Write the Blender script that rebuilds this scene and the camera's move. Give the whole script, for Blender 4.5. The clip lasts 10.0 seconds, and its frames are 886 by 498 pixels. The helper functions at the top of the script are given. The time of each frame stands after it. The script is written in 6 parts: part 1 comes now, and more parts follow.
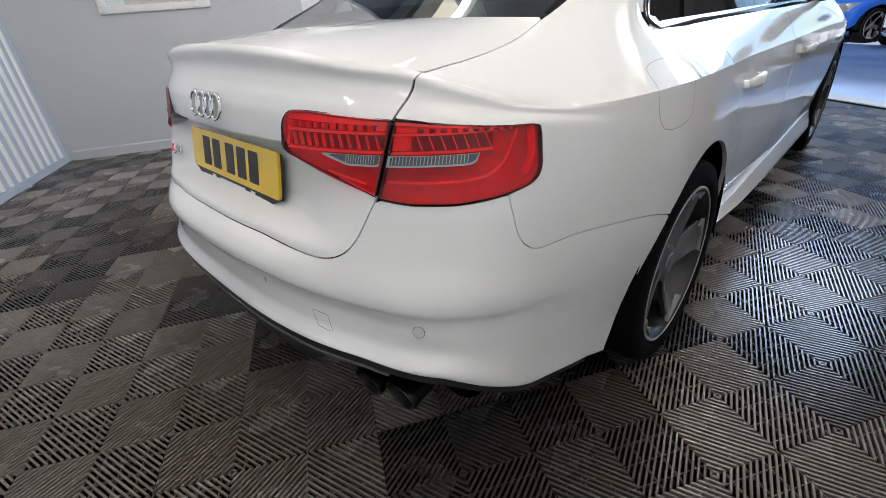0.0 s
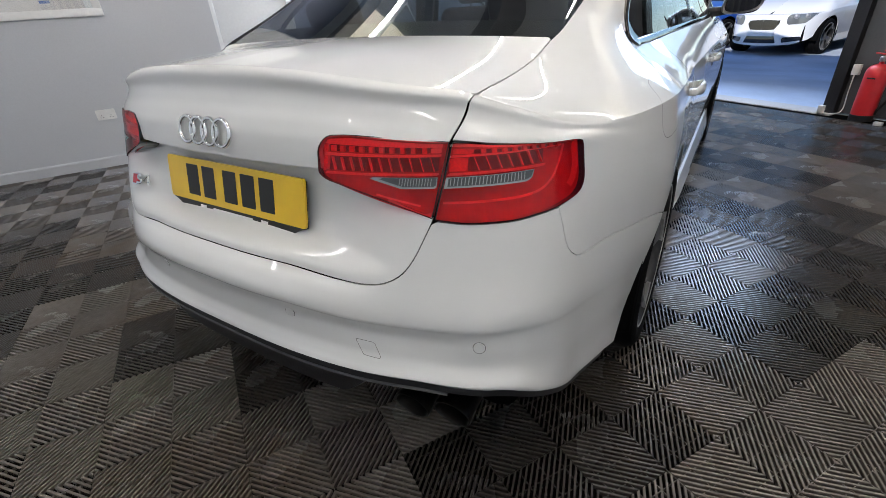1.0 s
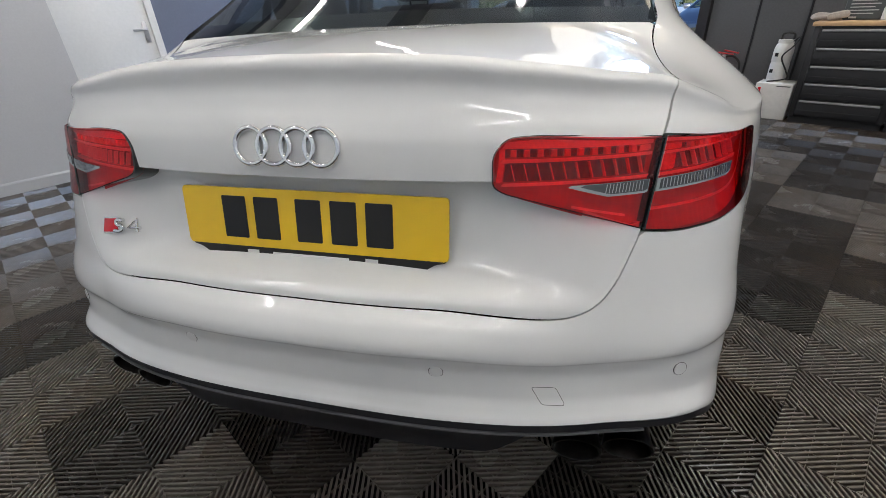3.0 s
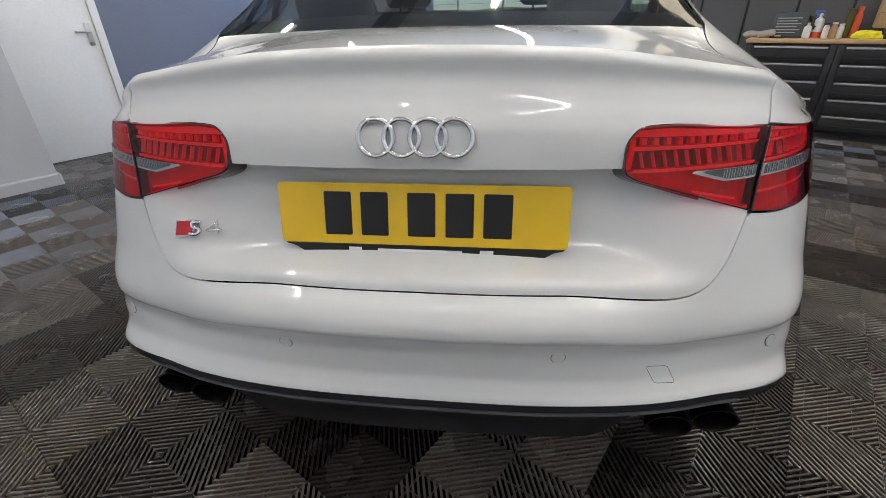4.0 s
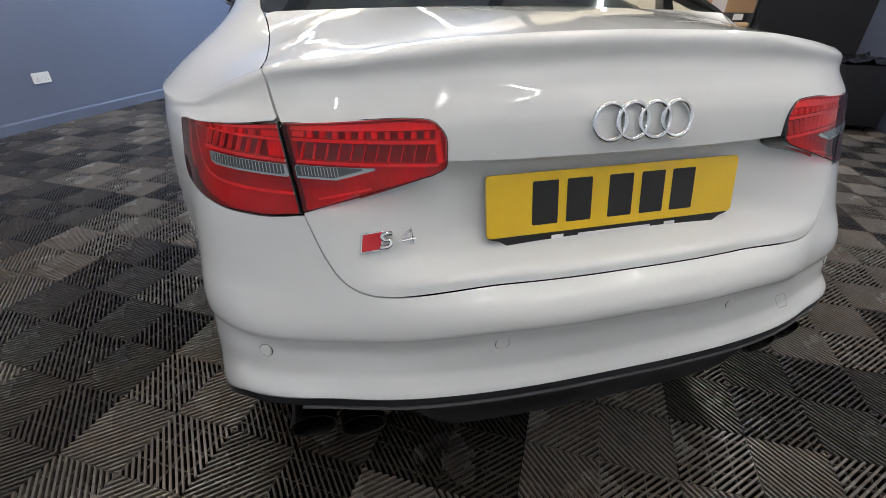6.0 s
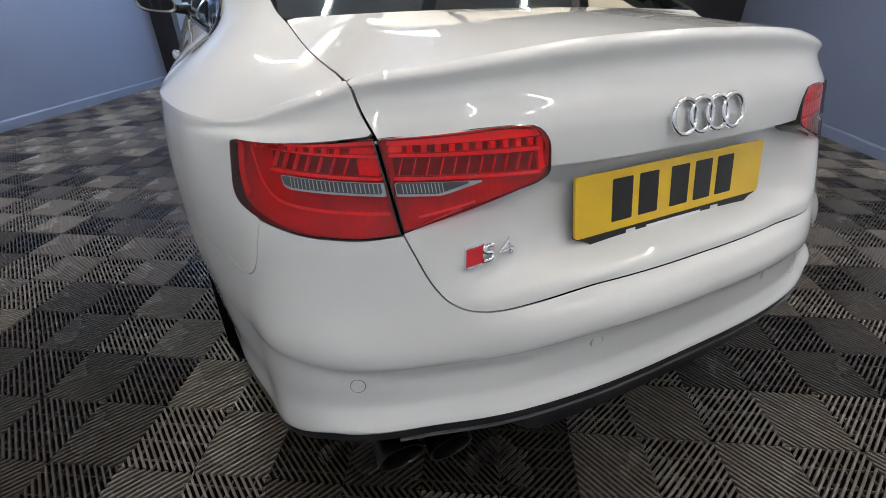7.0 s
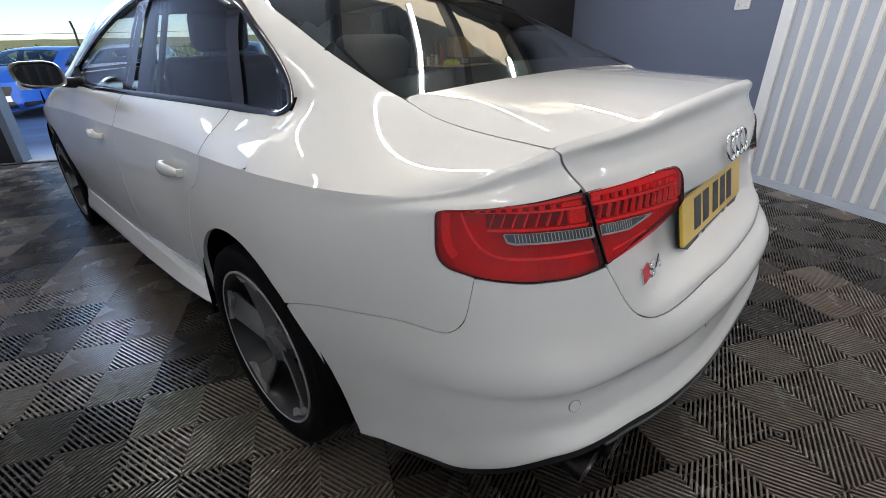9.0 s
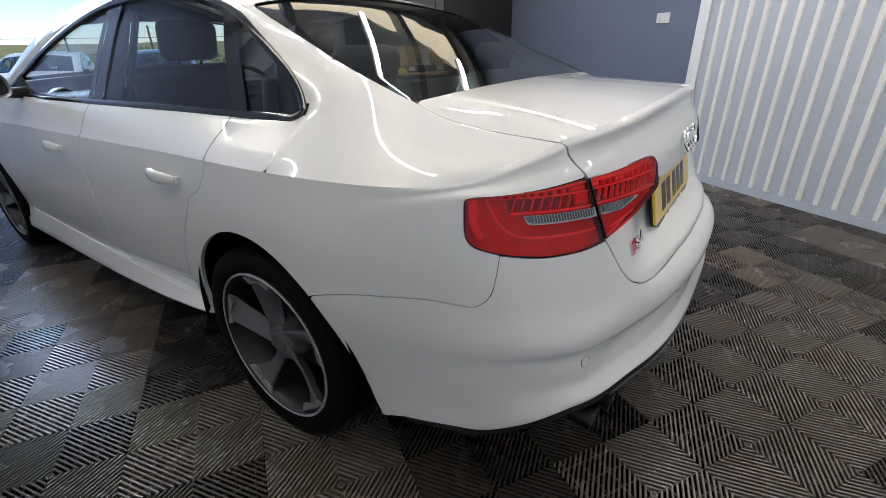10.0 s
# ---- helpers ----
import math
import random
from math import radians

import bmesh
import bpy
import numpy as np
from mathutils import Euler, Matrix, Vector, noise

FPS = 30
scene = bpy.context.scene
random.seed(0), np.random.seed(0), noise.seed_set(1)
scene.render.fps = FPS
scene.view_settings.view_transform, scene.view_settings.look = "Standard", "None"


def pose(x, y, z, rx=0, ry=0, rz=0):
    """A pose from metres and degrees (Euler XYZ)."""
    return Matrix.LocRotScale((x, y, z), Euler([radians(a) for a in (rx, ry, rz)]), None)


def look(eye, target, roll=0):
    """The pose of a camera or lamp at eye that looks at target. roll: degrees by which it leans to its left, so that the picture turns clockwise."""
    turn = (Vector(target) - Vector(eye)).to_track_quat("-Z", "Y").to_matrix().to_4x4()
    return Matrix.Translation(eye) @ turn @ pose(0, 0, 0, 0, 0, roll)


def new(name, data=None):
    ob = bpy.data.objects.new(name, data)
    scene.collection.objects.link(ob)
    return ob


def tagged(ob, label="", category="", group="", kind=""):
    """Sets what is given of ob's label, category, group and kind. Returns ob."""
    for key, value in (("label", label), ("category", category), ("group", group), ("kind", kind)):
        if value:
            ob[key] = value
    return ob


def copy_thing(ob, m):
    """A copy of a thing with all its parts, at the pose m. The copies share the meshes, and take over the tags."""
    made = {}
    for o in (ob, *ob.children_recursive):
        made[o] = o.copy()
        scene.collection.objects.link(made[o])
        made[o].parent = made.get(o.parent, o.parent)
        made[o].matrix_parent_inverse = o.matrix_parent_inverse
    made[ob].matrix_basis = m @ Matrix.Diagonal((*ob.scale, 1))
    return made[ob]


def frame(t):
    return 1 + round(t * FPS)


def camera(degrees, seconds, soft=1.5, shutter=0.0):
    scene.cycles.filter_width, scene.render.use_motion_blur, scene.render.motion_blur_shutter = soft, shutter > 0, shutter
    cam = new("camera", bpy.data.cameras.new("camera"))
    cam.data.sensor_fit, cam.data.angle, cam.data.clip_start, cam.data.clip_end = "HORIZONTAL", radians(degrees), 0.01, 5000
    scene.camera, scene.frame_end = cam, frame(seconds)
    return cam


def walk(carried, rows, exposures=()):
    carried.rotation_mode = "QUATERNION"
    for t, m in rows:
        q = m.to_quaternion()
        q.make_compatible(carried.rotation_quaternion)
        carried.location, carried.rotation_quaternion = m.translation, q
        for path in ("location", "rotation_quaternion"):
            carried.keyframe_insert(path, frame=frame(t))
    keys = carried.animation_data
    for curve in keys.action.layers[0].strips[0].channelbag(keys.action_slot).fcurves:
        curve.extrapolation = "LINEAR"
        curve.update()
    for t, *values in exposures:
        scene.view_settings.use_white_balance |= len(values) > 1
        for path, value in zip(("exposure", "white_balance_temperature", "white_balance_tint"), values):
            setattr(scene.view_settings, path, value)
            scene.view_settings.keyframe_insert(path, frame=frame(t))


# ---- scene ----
cam = camera(90.2, 10.0, soft=0.7)
PATH = [
    (0, (1.199, -0.365, 1.1), (-0.053, 0.861, 0.135), -4.5),
    (0.5, (1.116, -0.46, 1.134), (-0.008, 0.896, 0.184), -4.5),
    (1, (0.987, -0.526, 1.143), (0.026, 0.938, 0.177), -3.9),
    (1.5, (0.832, -0.576, 1.122), (0.023, 0.974, 0.151), -3.1),
    (2, (0.683, -0.571, 1.115), (-0.004, 1.031, 0.135), -3.3),
    (2.5, (0.554, -0.556, 1.121), (-0.014, 1.09, 0.136), -3.4),
    (4, (0.125, -0.657, 1.098), (-0.087, 1.1, 0.165), -1.3),
    (4.5, (-0.026, -0.628, 1.104), (-0.086, 1.121, 0.137), -0.5),
    (5, (-0.172, -0.615, 1.107), (-0.078, 1.118, 0.113), -0.1),
    (5.5, (-0.357, -0.62, 1.11), (-0.076, 1.087, 0.106), 0.6),
    (7, (-0.775, -0.458, 1.112), (0.006, 1.081, 0.101), 0.3),
    (7.5, (-0.925, -0.406, 1.116), (0.034, 1.054, 0.141), -0.2),
    (8, (-1.039, -0.305, 1.12), (0.052, 1.075, 0.169), -0.8),
    (8.5, (-1.143, -0.188, 1.137), (0.072, 1.121, 0.236), -1.1),
    (9, (-1.288, -0.184, 1.18), (0.016, 1.061, 0.313), -1.5),
    (9.5, (-1.466, -0.202, 1.215), (-0.065, 0.952, 0.374), -1.4),
    (10, (-1.488, -0.13, 1.189), (-0.014, 0.926, 0.346), -1.2),
]
walk(cam, [(t, look(eye, target, roll)) for t, eye, target, roll in PATH], [(0, 0.2, 6400, 12), (0.5, 0.03, 6400, 12), (4, 0.05, 6400, 12), (7.5, 0.14, 6400, 12), (8.5, 0.08, 6400, 12), (10, 0.04, 6400, 12)])

# ---- world, sun, exposure ----
world = bpy.data.worlds.new("sky")
scene.world = world
world.use_nodes = True
wn = world.node_tree
sky = wn.nodes.new("ShaderNodeTexSky")
sky.sky_type = 'NISHITA'
sky.sun_disc = False
sky.sun_elevation = radians(33)
sky.sun_rotation = radians(194.5)
sky.dust_density, sky.ozone_density = 0.2, 6.0
wn.links.new(sky.outputs[0], wn.nodes["Background"].inputs[0])
wn.nodes["Background"].inputs[1].default_value = 0.15
sun = new("sun", bpy.data.lights.new("sun", 'SUN'))
sun.data.energy, sun.data.angle, sun.data.color = 5.0, radians(0.5), (1.0, 0.95, 0.88)
sun.matrix_world = look((0, 0, 6.5), (2.5, 9.7, 0))
scene.view_settings.exposure = 0.0

# ---- room frame: u across, v towards the vehicle door, turned against the car ----
ROOM = pose(0, 0, 0, 0, 0, -31)
# daylight that falls in through the head of the vehicle door
day = new("door_daylight", bpy.data.lights.new("door_daylight", 'AREA'))
day.data.shape, day.data.size, day.data.size_y = 'RECTANGLE', 3.4, 1.15
day.data.energy, day.data.color = 165, (0.55, 0.73, 1.0)
day.matrix_world = ROOM @ look((-2.80, 5.50, 2.42), (-2.2, 2.0, 0.5))


# ---- materials ----
def material(name, color=(0.5, 0.5, 0.5), rough=0.5, metal=0.0, coat=0.0, spec=0.5):
    m = bpy.data.materials.new(name)
    m.use_nodes = True
    b = m.node_tree.nodes["Principled BSDF"]
    b.inputs["Base Color"].default_value = (*color, 1)
    b.inputs["Roughness"].default_value = rough
    b.inputs["Metallic"].default_value = metal
    b.inputs["Coat Weight"].default_value = coat
    b.inputs["Coat Roughness"].default_value = 0.03
    b.inputs["Specular IOR Level"].default_value = spec
    return m


def grain(m, scale=30.0, amount=0.15, bump=0.0, rough=0.0, big=2.0, per_object=0.0, detail=6.0):
    """Variation at two scales on a material's own colour, with relief and roughness."""
    nt = m.node_tree
    b = nt.nodes["Principled BSDF"]
    co = nt.nodes.new("ShaderNodeTexCoord")
    n1 = nt.nodes.new("ShaderNodeTexNoise")
    n1.inputs["Scale"].default_value, n1.inputs["Detail"].default_value = scale, detail
    n2 = nt.nodes.new("ShaderNodeTexNoise")
    n2.inputs["Scale"].default_value, n2.inputs["Detail"].default_value = big, 4.0
    nt.links.new(co.outputs["Object"], n1.inputs["Vector"])
    nt.links.new(co.outputs["Object"], n2.inputs["Vector"])
    add = nt.nodes.new("ShaderNodeMath")
    add.operation = 'ADD'
    nt.links.new(n1.outputs["Fac"], add.inputs[0])
    nt.links.new(n2.outputs["Fac"], add.inputs[1])
    src = add
    if per_object:
        info = nt.nodes.new("ShaderNodeObjectInfo")
        mad = nt.nodes.new("ShaderNodeMath")
        mad.operation = 'MULTIPLY_ADD'
        mad.inputs[1].default_value = per_object
        nt.links.new(info.outputs["Random"], mad.inputs[0])
        nt.links.new(add.outputs[0], mad.inputs[2])
        src = mad
    ramp = nt.nodes.new("ShaderNodeMapRange")
    ramp.inputs["From Min"].default_value, ramp.inputs["From Max"].default_value = 0.6, 1.4 + per_object
    ramp.inputs["To Min"].default_value, ramp.inputs["To Max"].default_value = 1 - amount, 1 + amount
    nt.links.new(src.outputs[0], ramp.inputs["Value"])
    mix = nt.nodes.new("ShaderNodeMix")
    mix.data_type, mix.blend_type = 'RGBA', 'MULTIPLY'
    mix.inputs["Factor"].default_value = 1
    mix.inputs["A"].default_value = b.inputs["Base Color"].default_value
    nt.links.new(ramp.outputs[0], mix.inputs["B"])
    nt.links.new(mix.outputs["Result"], b.inputs["Base Color"])
    if rough:
        r = nt.nodes.new("ShaderNodeMapRange")
        base = b.inputs["Roughness"].default_value
        r.inputs["To Min"].default_value, r.inputs["To Max"].default_value = max(0.02, base - rough), min(1, base + rough)
        nt.links.new(n2.outputs["Fac"], r.inputs["Value"])
        nt.links.new(r.outputs[0], b.inputs["Roughness"])
    if bump:
        bp = nt.nodes.new("ShaderNodeBump")
        bp.inputs["Strength"].default_value, bp.inputs["Distance"].default_value = 1.0, bump
        nt.links.new(n1.outputs["Fac"], bp.inputs["Height"])
        nt.links.new(bp.outputs[0], b.inputs["Normal"])
    return m


def worn(m, brown=(0.105, 0.072, 0.044), scale=1.1, most=0.75):
    """Brown dirt and scuffs trodden into a floor, running on across its pieces."""
    nt = m.node_tree
    b = nt.nodes["Principled BSDF"]
    old = b.inputs["Base Color"].links[0].from_socket
    geo = nt.nodes.new("ShaderNodeNewGeometry")
    fac = None
    for sc, lo, hi in ((scale, 0.46, 0.66), (scale * 11, 0.30, 0.62)):
        n = nt.nodes.new("ShaderNodeTexNoise")
        n.inputs["Scale"].default_value, n.inputs["Detail"].default_value = sc, 7.0
        n.inputs["Roughness"].default_value = 0.62
        nt.links.new(geo.outputs["Position"], n.inputs["Vector"])
        r = nt.nodes.new("ShaderNodeMapRange")
        r.inputs["From Min"].default_value, r.inputs["From Max"].default_value = lo, hi
        r.inputs["To Max"].default_value = most if fac is None else 1.0
        nt.links.new(n.outputs["Fac"], r.inputs["Value"])
        if fac is None:
            fac = r
        else:
            mul = nt.nodes.new("ShaderNodeMath")
            mul.operation = 'MULTIPLY'
            nt.links.new(fac.outputs[0], mul.inputs[0])
            nt.links.new(r.outputs[0], mul.inputs[1])
            fac = mul
    mix = nt.nodes.new("ShaderNodeMix")
    mix.data_type = 'RGBA'
    mix.inputs["B"].default_value = (*brown, 1)
    nt.links.new(fac.outputs[0], mix.inputs["Factor"])
    nt.links.new(old, mix.inputs["A"])
    nt.links.new(mix.outputs["Result"], b.inputs["Base Color"])
    return m


def glassy(name, tint, gloss=1.0, rough=0.0, ior=1.5):
    """A clear tinted pane: straight through, with a Fresnel mirror on top."""
    m = bpy.data.materials.new(name)
    m.use_nodes = True
    nt = m.node_tree
    nt.nodes.remove(nt.nodes["Principled BSDF"])
    t = nt.nodes.new("ShaderNodeBsdfTransparent")
    t.inputs[0].default_value = (*tint, 1)
    g = nt.nodes.new("ShaderNodeBsdfGlossy")
    g.inputs["Roughness"].default_value = rough
    g.inputs["Color"].default_value = (gloss, gloss, gloss, 1)
    lw = nt.nodes.new("ShaderNodeLayerWeight")
    lw.inputs["Blend"].default_value = 0.5
    pw = nt.nodes.new("ShaderNodeMath")
    pw.operation = 'POWER'
    pw.inputs[1].default_value = 5.0
    nt.links.new(lw.outputs["Facing"], pw.inputs[0])
    f = nt.nodes.new("ShaderNodeMapRange")
    f.inputs["To Min"].default_value, f.inputs["To Max"].default_value = 2 * ((ior - 1) / (ior + 1)) ** 2, 1.0
    nt.links.new(pw.outputs[0], f.inputs["Value"])
    mx = nt.nodes.new("ShaderNodeMixShader")
    nt.links.new(f.outputs[0], mx.inputs[0])
    nt.links.new(t.outputs[0], mx.inputs[1])
    nt.links.new(g.outputs[0], mx.inputs[2])
    nt.links.new(mx.outputs[0], nt.nodes["Material Output"].inputs[0])
    return m


def glow(name, color, strength):
    m = bpy.data.materials.new(name)
    m.use_nodes = True
    b = m.node_tree.nodes["Principled BSDF"]
    b.inputs["Base Color"].default_value = (0.8, 0.8, 0.8, 1)
    b.inputs["Emission Color"].default_value = (*color, 1)
    b.inputs["Emission Strength"].default_value = strength
    return m


PAINT = grain(material("white_car_paint", (0.68, 0.69, 0.675), 0.40, coat=1.0, spec=0.12), 900, 0.012, 0.0, 0.03, 3.0)
BLACK_GLOSS = material("gloss_black", (0.012, 0.012, 0.013), 0.12, coat=0.6)
BLACK_TRIM = grain(material("satin_black_trim", (0.014, 0.014, 0.016), 0.42, spec=0.3), 400, 0.25, 0.0002)
FINE_GAP = material("grey_joint", (0.10, 0.10, 0.10), 0.7, spec=0.1)
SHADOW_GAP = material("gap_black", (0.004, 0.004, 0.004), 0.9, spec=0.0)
CHROME = material("chrome", (0.82, 0.83, 0.84), 0.06, 1.0)
# disc colour near black, for the shade behind the spokes
BRAKE = grain(material("shaded_brake_disc", (0.012, 0.012, 0.012), 0.5), 90, 0.3)
DARK_METAL = grain(material("dark_exhaust_metal", (0.045, 0.043, 0.042), 0.35, 1.0), 120, 0.3, 0.0, 0.12)
RUBBER = grain(material("tyre_rubber", (0.006, 0.006, 0.0065), 0.7, spec=0.04), 260, 0.3, 0.0004, 0.1)
RIM_GREY = grain(material("titanium_grey_alloy", (0.085, 0.087, 0.090), 0.36, 0.0, coat=0.15), 300, 0.12, 0.0, 0.06)
# barrel blackened: the shade between the spokes lies in its colour
RIM_SHADE = grain(material("shaded_rim_barrel", (0.008, 0.008, 0.008), 0.4, 0.0), 200, 0.15)
RIM_PAD = material("brushed_spoke_end", (0.24, 0.24, 0.24), 0.35, 0.2)
RIM_CUT = material("machined_alloy", (0.42, 0.42, 0.41), 0.35, 0.35)
WINDOW = glassy("tinted_car_glass", (0.74, 0.79, 0.78), 1.0)
REAR_GLASS = glassy("dark_tinted_glass", (0.33, 0.38, 0.365), 1.0)
CLEAR = glassy("clear_glass", (0.93, 0.95, 0.95), 1.0)
RED_LENS = glassy("red_lamp_lens", (1.0, 0.05, 0.06), 0.5, 0.02)
RED_DARK = grain(material("deep_red_slot", (0.16, 0.02, 0.02), 0.2, coat=0.6), 160, 0.6)
RED_MID = grain(material("red_lamp_floor", (0.60, 0.05, 0.05), 0.25, coat=0.3), 60, 0.2)
LAMP_GLASS = material("headlamp_glass", (0.16, 0.17, 0.18), 0.1, 0.3, coat=1.0)
ALU = grain(material("satin_aluminium", (0.60, 0.60, 0.60), 0.28, 1.0), 200, 0.05)
# mirror tint near black: the dark reflection is put into its colour
MIRROR_DARK_VIEW = material("dark_reflection_glass", (0.035, 0.037, 0.04), 0.02, 1.0)
RED_DEEP = grain(material("red_reflector", (0.90, 0.30, 0.26), 0.25, 0.0, coat=0.6), 220, 0.25, 0.0003)
RED_LED = material("red_light_cell", (1.0, 0.80, 0.75), 0.12, 0.0, coat=1.0)
SILVER_CELL = material("lamp_silver", (0.45, 0.45, 0.46), 0.2, 0.6)
GREY_CELL = material("reversing_lamp_grey", (0.045, 0.045, 0.048), 0.2, 0.2, coat=0.8)
YELLOW = grain(material("yellow_plate", (0.78, 0.50, 0.012), 0.3, coat=0.5), 20, 0.06, 0, 0.05)
PLATE_BLACK = material("plate_black", (0.012, 0.012, 0.012), 0.4)
WHITE_INK = material("white_ink", (0.8, 0.8, 0.8), 0.5)
RED_BADGE = material("red_enamel", (0.55, 0.012, 0.02), 0.2, coat=0.6)
SEAT = grain(material("dark_grey_leather", (0.014, 0.0145, 0.016), 0.55), 200, 0.25, 0.0006)
SHELF = grain(material("grey_parcel_shelf", (0.045, 0.055, 0.052), 0.9), 500, 0.3, 0.0006)
HEADLINER = material("headliner", (0.10, 0.10, 0.10), 0.9)

WALL_GREY = grain(material("grey_wall_paint", (0.47, 0.48, 0.495), 0.55), 90, 0.05, 0.0004, 0.08, 1.2)
WALL_BLUE = grain(material("slate_blue_wall_paint", (0.125, 0.145, 0.205), 0.5), 90, 0.10, 0.0004, 0.08, 1.0)
WALL_DARK = grain(material("anthracite_cladding", (0.085, 0.087, 0.092), 0.5), 60, 0.15, 0.0003, 0.1, 1.5)
WALL_BLACK = grain(material("black_sheet", (0.012, 0.012, 0.014), 0.5), 60, 0.3, 0.0004, 0.1, 1.5)
CLAD = grain(material("light_grey_cladding", (0.42, 0.45, 0.50), 0.45), 60, 0.06, 0.0002, 0.1, 1.4)
CLAD_RIB = grain(material("white_cladding_rib", (0.74, 0.73, 0.69), 0.5), 60, 0.06, 0.0002, 0.1, 1.4)
WHITE_PAINT = grain(material("white_gloss_paint", (0.72, 0.72, 0.70), 0.35), 40, 0.05, 0.0003, 0.08, 1.5)
RIB_A = worn(grain(material("grey_floor_rib", (0.125, 0.110, 0.096), 0.25, spec=0.5), 35, 0.35, 0.0004, 0.12, 4.0, per_object=0.5))
RIB_B = worn(grain(material("black_floor_rib", (0.042, 0.037, 0.033), 0.25, spec=0.5), 35, 0.35, 0.0004, 0.12, 4.0, per_object=0.5), (0.060, 0.042, 0.028))
# base sheet near black: shade between the floor ribs is in its colour
UNDER = grain(material("shade_black_underfloor", (0.004, 0.004, 0.004), 0.9, spec=0.0), 25, 0.4, 0.0, 0.0, 3.0)
CEILING = grain(material("grey_ceiling", (0.40, 0.40, 0.385), 0.8), 30, 0.05)
TUBE = glow("led_tube", (1.0, 0.955, 0.91), 58.0)
SKYLIGHT = glow("roof_light_sheet", (1.0, 0.86, 0.60), 1.7)
# skylight is painted in: the grey is lifted and tinted blue
SKYLIT_ASPHALT = grain(material("asphalt", (0.42, 0.49, 0.62), 0.8), 160, 0.4, 0.002, 0.1, 0.8)


# ---- mesh tools ----
def part(name, bm, mat, parent=None, label="", smooth=True, at=None):
    me = bpy.data.meshes.new(name)
    bmesh.ops.recalc_face_normals(bm, faces=bm.faces)
    for f in bm.faces:
        f.smooth = smooth
    bm.to_mesh(me)
    bm.free()
    if smooth:
        me.set_sharp_from_angle(angle=radians(38))
    for m in (mat if isinstance(mat, (list, tuple)) else [mat]):
        me.materials.append(m)
    ob = new(name, me)
    if at is not None:
        ob.matrix_world = at
    if parent is not None:
        ob.parent = parent
    if label:
        ob["label"] = label
    return ob


def empty(name, label, category, group="", kind="", at=None):
    e = new(name)
    e.empty_display_size = 0.1
    if at is not None:
        e.matrix_world = at
    return tagged(e, label, category, group, kind)


def add_box(bm, lo, hi, bevel=0.0, m=None, mat=0, seg=2):
    lo, hi = Vector(lo), Vector(hi)
    mt = Matrix.Translation((lo + hi) / 2) @ Matrix.Diagonal((*(hi - lo), 1))
    if m is not None:
        mt = m @ mt
    made = bmesh.ops.create_cube(bm, size=1, matrix=mt)["verts"]
    faces = {f for v in made for f in v.link_faces}
    for f in faces:
        f.material_index = mat
    if bevel:
        edges = list({e for v in made for e in v.link_edges})
        bmesh.ops.bevel(bm, geom=edges, offset=bevel, segments=seg, affect='EDGES', profile=0.5, material=-1)
    return bm


def add_tube(bm, pts, r, sides=10, mat=0, cap=True):
    """A tube along points; r is one radius or one for each point."""
    pts = [Vector(p) for p in pts]
    rs = r if isinstance(r, (list, tuple)) else [r] * len(pts)
    ref = None
    rings = []
    for i, p in enumerate(pts):
        d = (pts[min(i + 1, len(pts) - 1)] - pts[max(i - 1, 0)]).normalized()
        if ref is None:
            ref = d.orthogonal().normalized()
        ref = (ref - d * ref.dot(d)).normalized()
        b = d.cross(ref)
        rings.append([bm.verts.new(p + rs[i] * (ref * math.cos(a) + b * math.sin(a))) for a in [2 * math.pi * k / sides for k in range(sides)]])
    for a, b in zip(rings, rings[1:]):
        for k in range(sides):
            f = bm.faces.new((a[k], a[(k + 1) % sides], b[(k + 1) % sides], b[k]))
            f.material_index = mat
    if cap:
        bm.faces.new(rings[0][::-1]).material_index = mat
        bm.faces.new(rings[-1]).material_index = mat
    return bm


def add_lathe(bm, prof, m=None, sides=32, mat=0, close=False):
    """Turns (radius, height) pairs about z."""
    m = m or Matrix()
    rings = []
    for r, h in prof:
        rings.append([bm.verts.new(m @ Vector((r * math.cos(2 * math.pi * k / sides), r * math.sin(2 * math.pi * k / sides), h))) for k in range(sides)])
    pairs = list(zip(rings, rings[1:]))
    if close:
        pairs.append((rings[-1], rings[0]))
    for a, b in pairs:
        for k in range(sides):
            f = bm.faces.new((a[k], a[(k + 1) % sides], b[(k + 1) % sides], b[k]))
            f.material_index = mat
    return bm


def add_torus(bm, m, R, r, n=48, k=12, mat=0, squash=1.0):
    add_lathe(bm, [(R + r * math.cos(2 * math.pi * i / k), squash * r * math.sin(2 * math.pi * i / k)) for i in range(k)], m, n, mat, close=True)
    return bm


def add_prism(bm, outline, h0, h1, m=None, mat=0, bevel=0.0):
    """A flat outline (x, y pairs) raised from h0 to h1."""
    m = m or Matrix()
    a = [bm.verts.new(m @ Vector((x, y, h0))) for x, y in outline]
    b = [bm.verts.new(m @ Vector((x, y, h1))) for x, y in outline]
    made = [bm.faces.new(a[::-1]), bm.faces.new(b)]
    n = len(outline)
    made += [bm.faces.new((a[i], a[(i + 1) % n], b[(i + 1) % n], b[i])) for i in range(n)]
    for f in made:
        f.material_index = mat
    if bevel:
        bmesh.ops.bevel(bm, geom=list({e for e in made[1].edges}), offset=bevel, segments=2, affect='EDGES', profile=0.5, material=-1)
    return bm


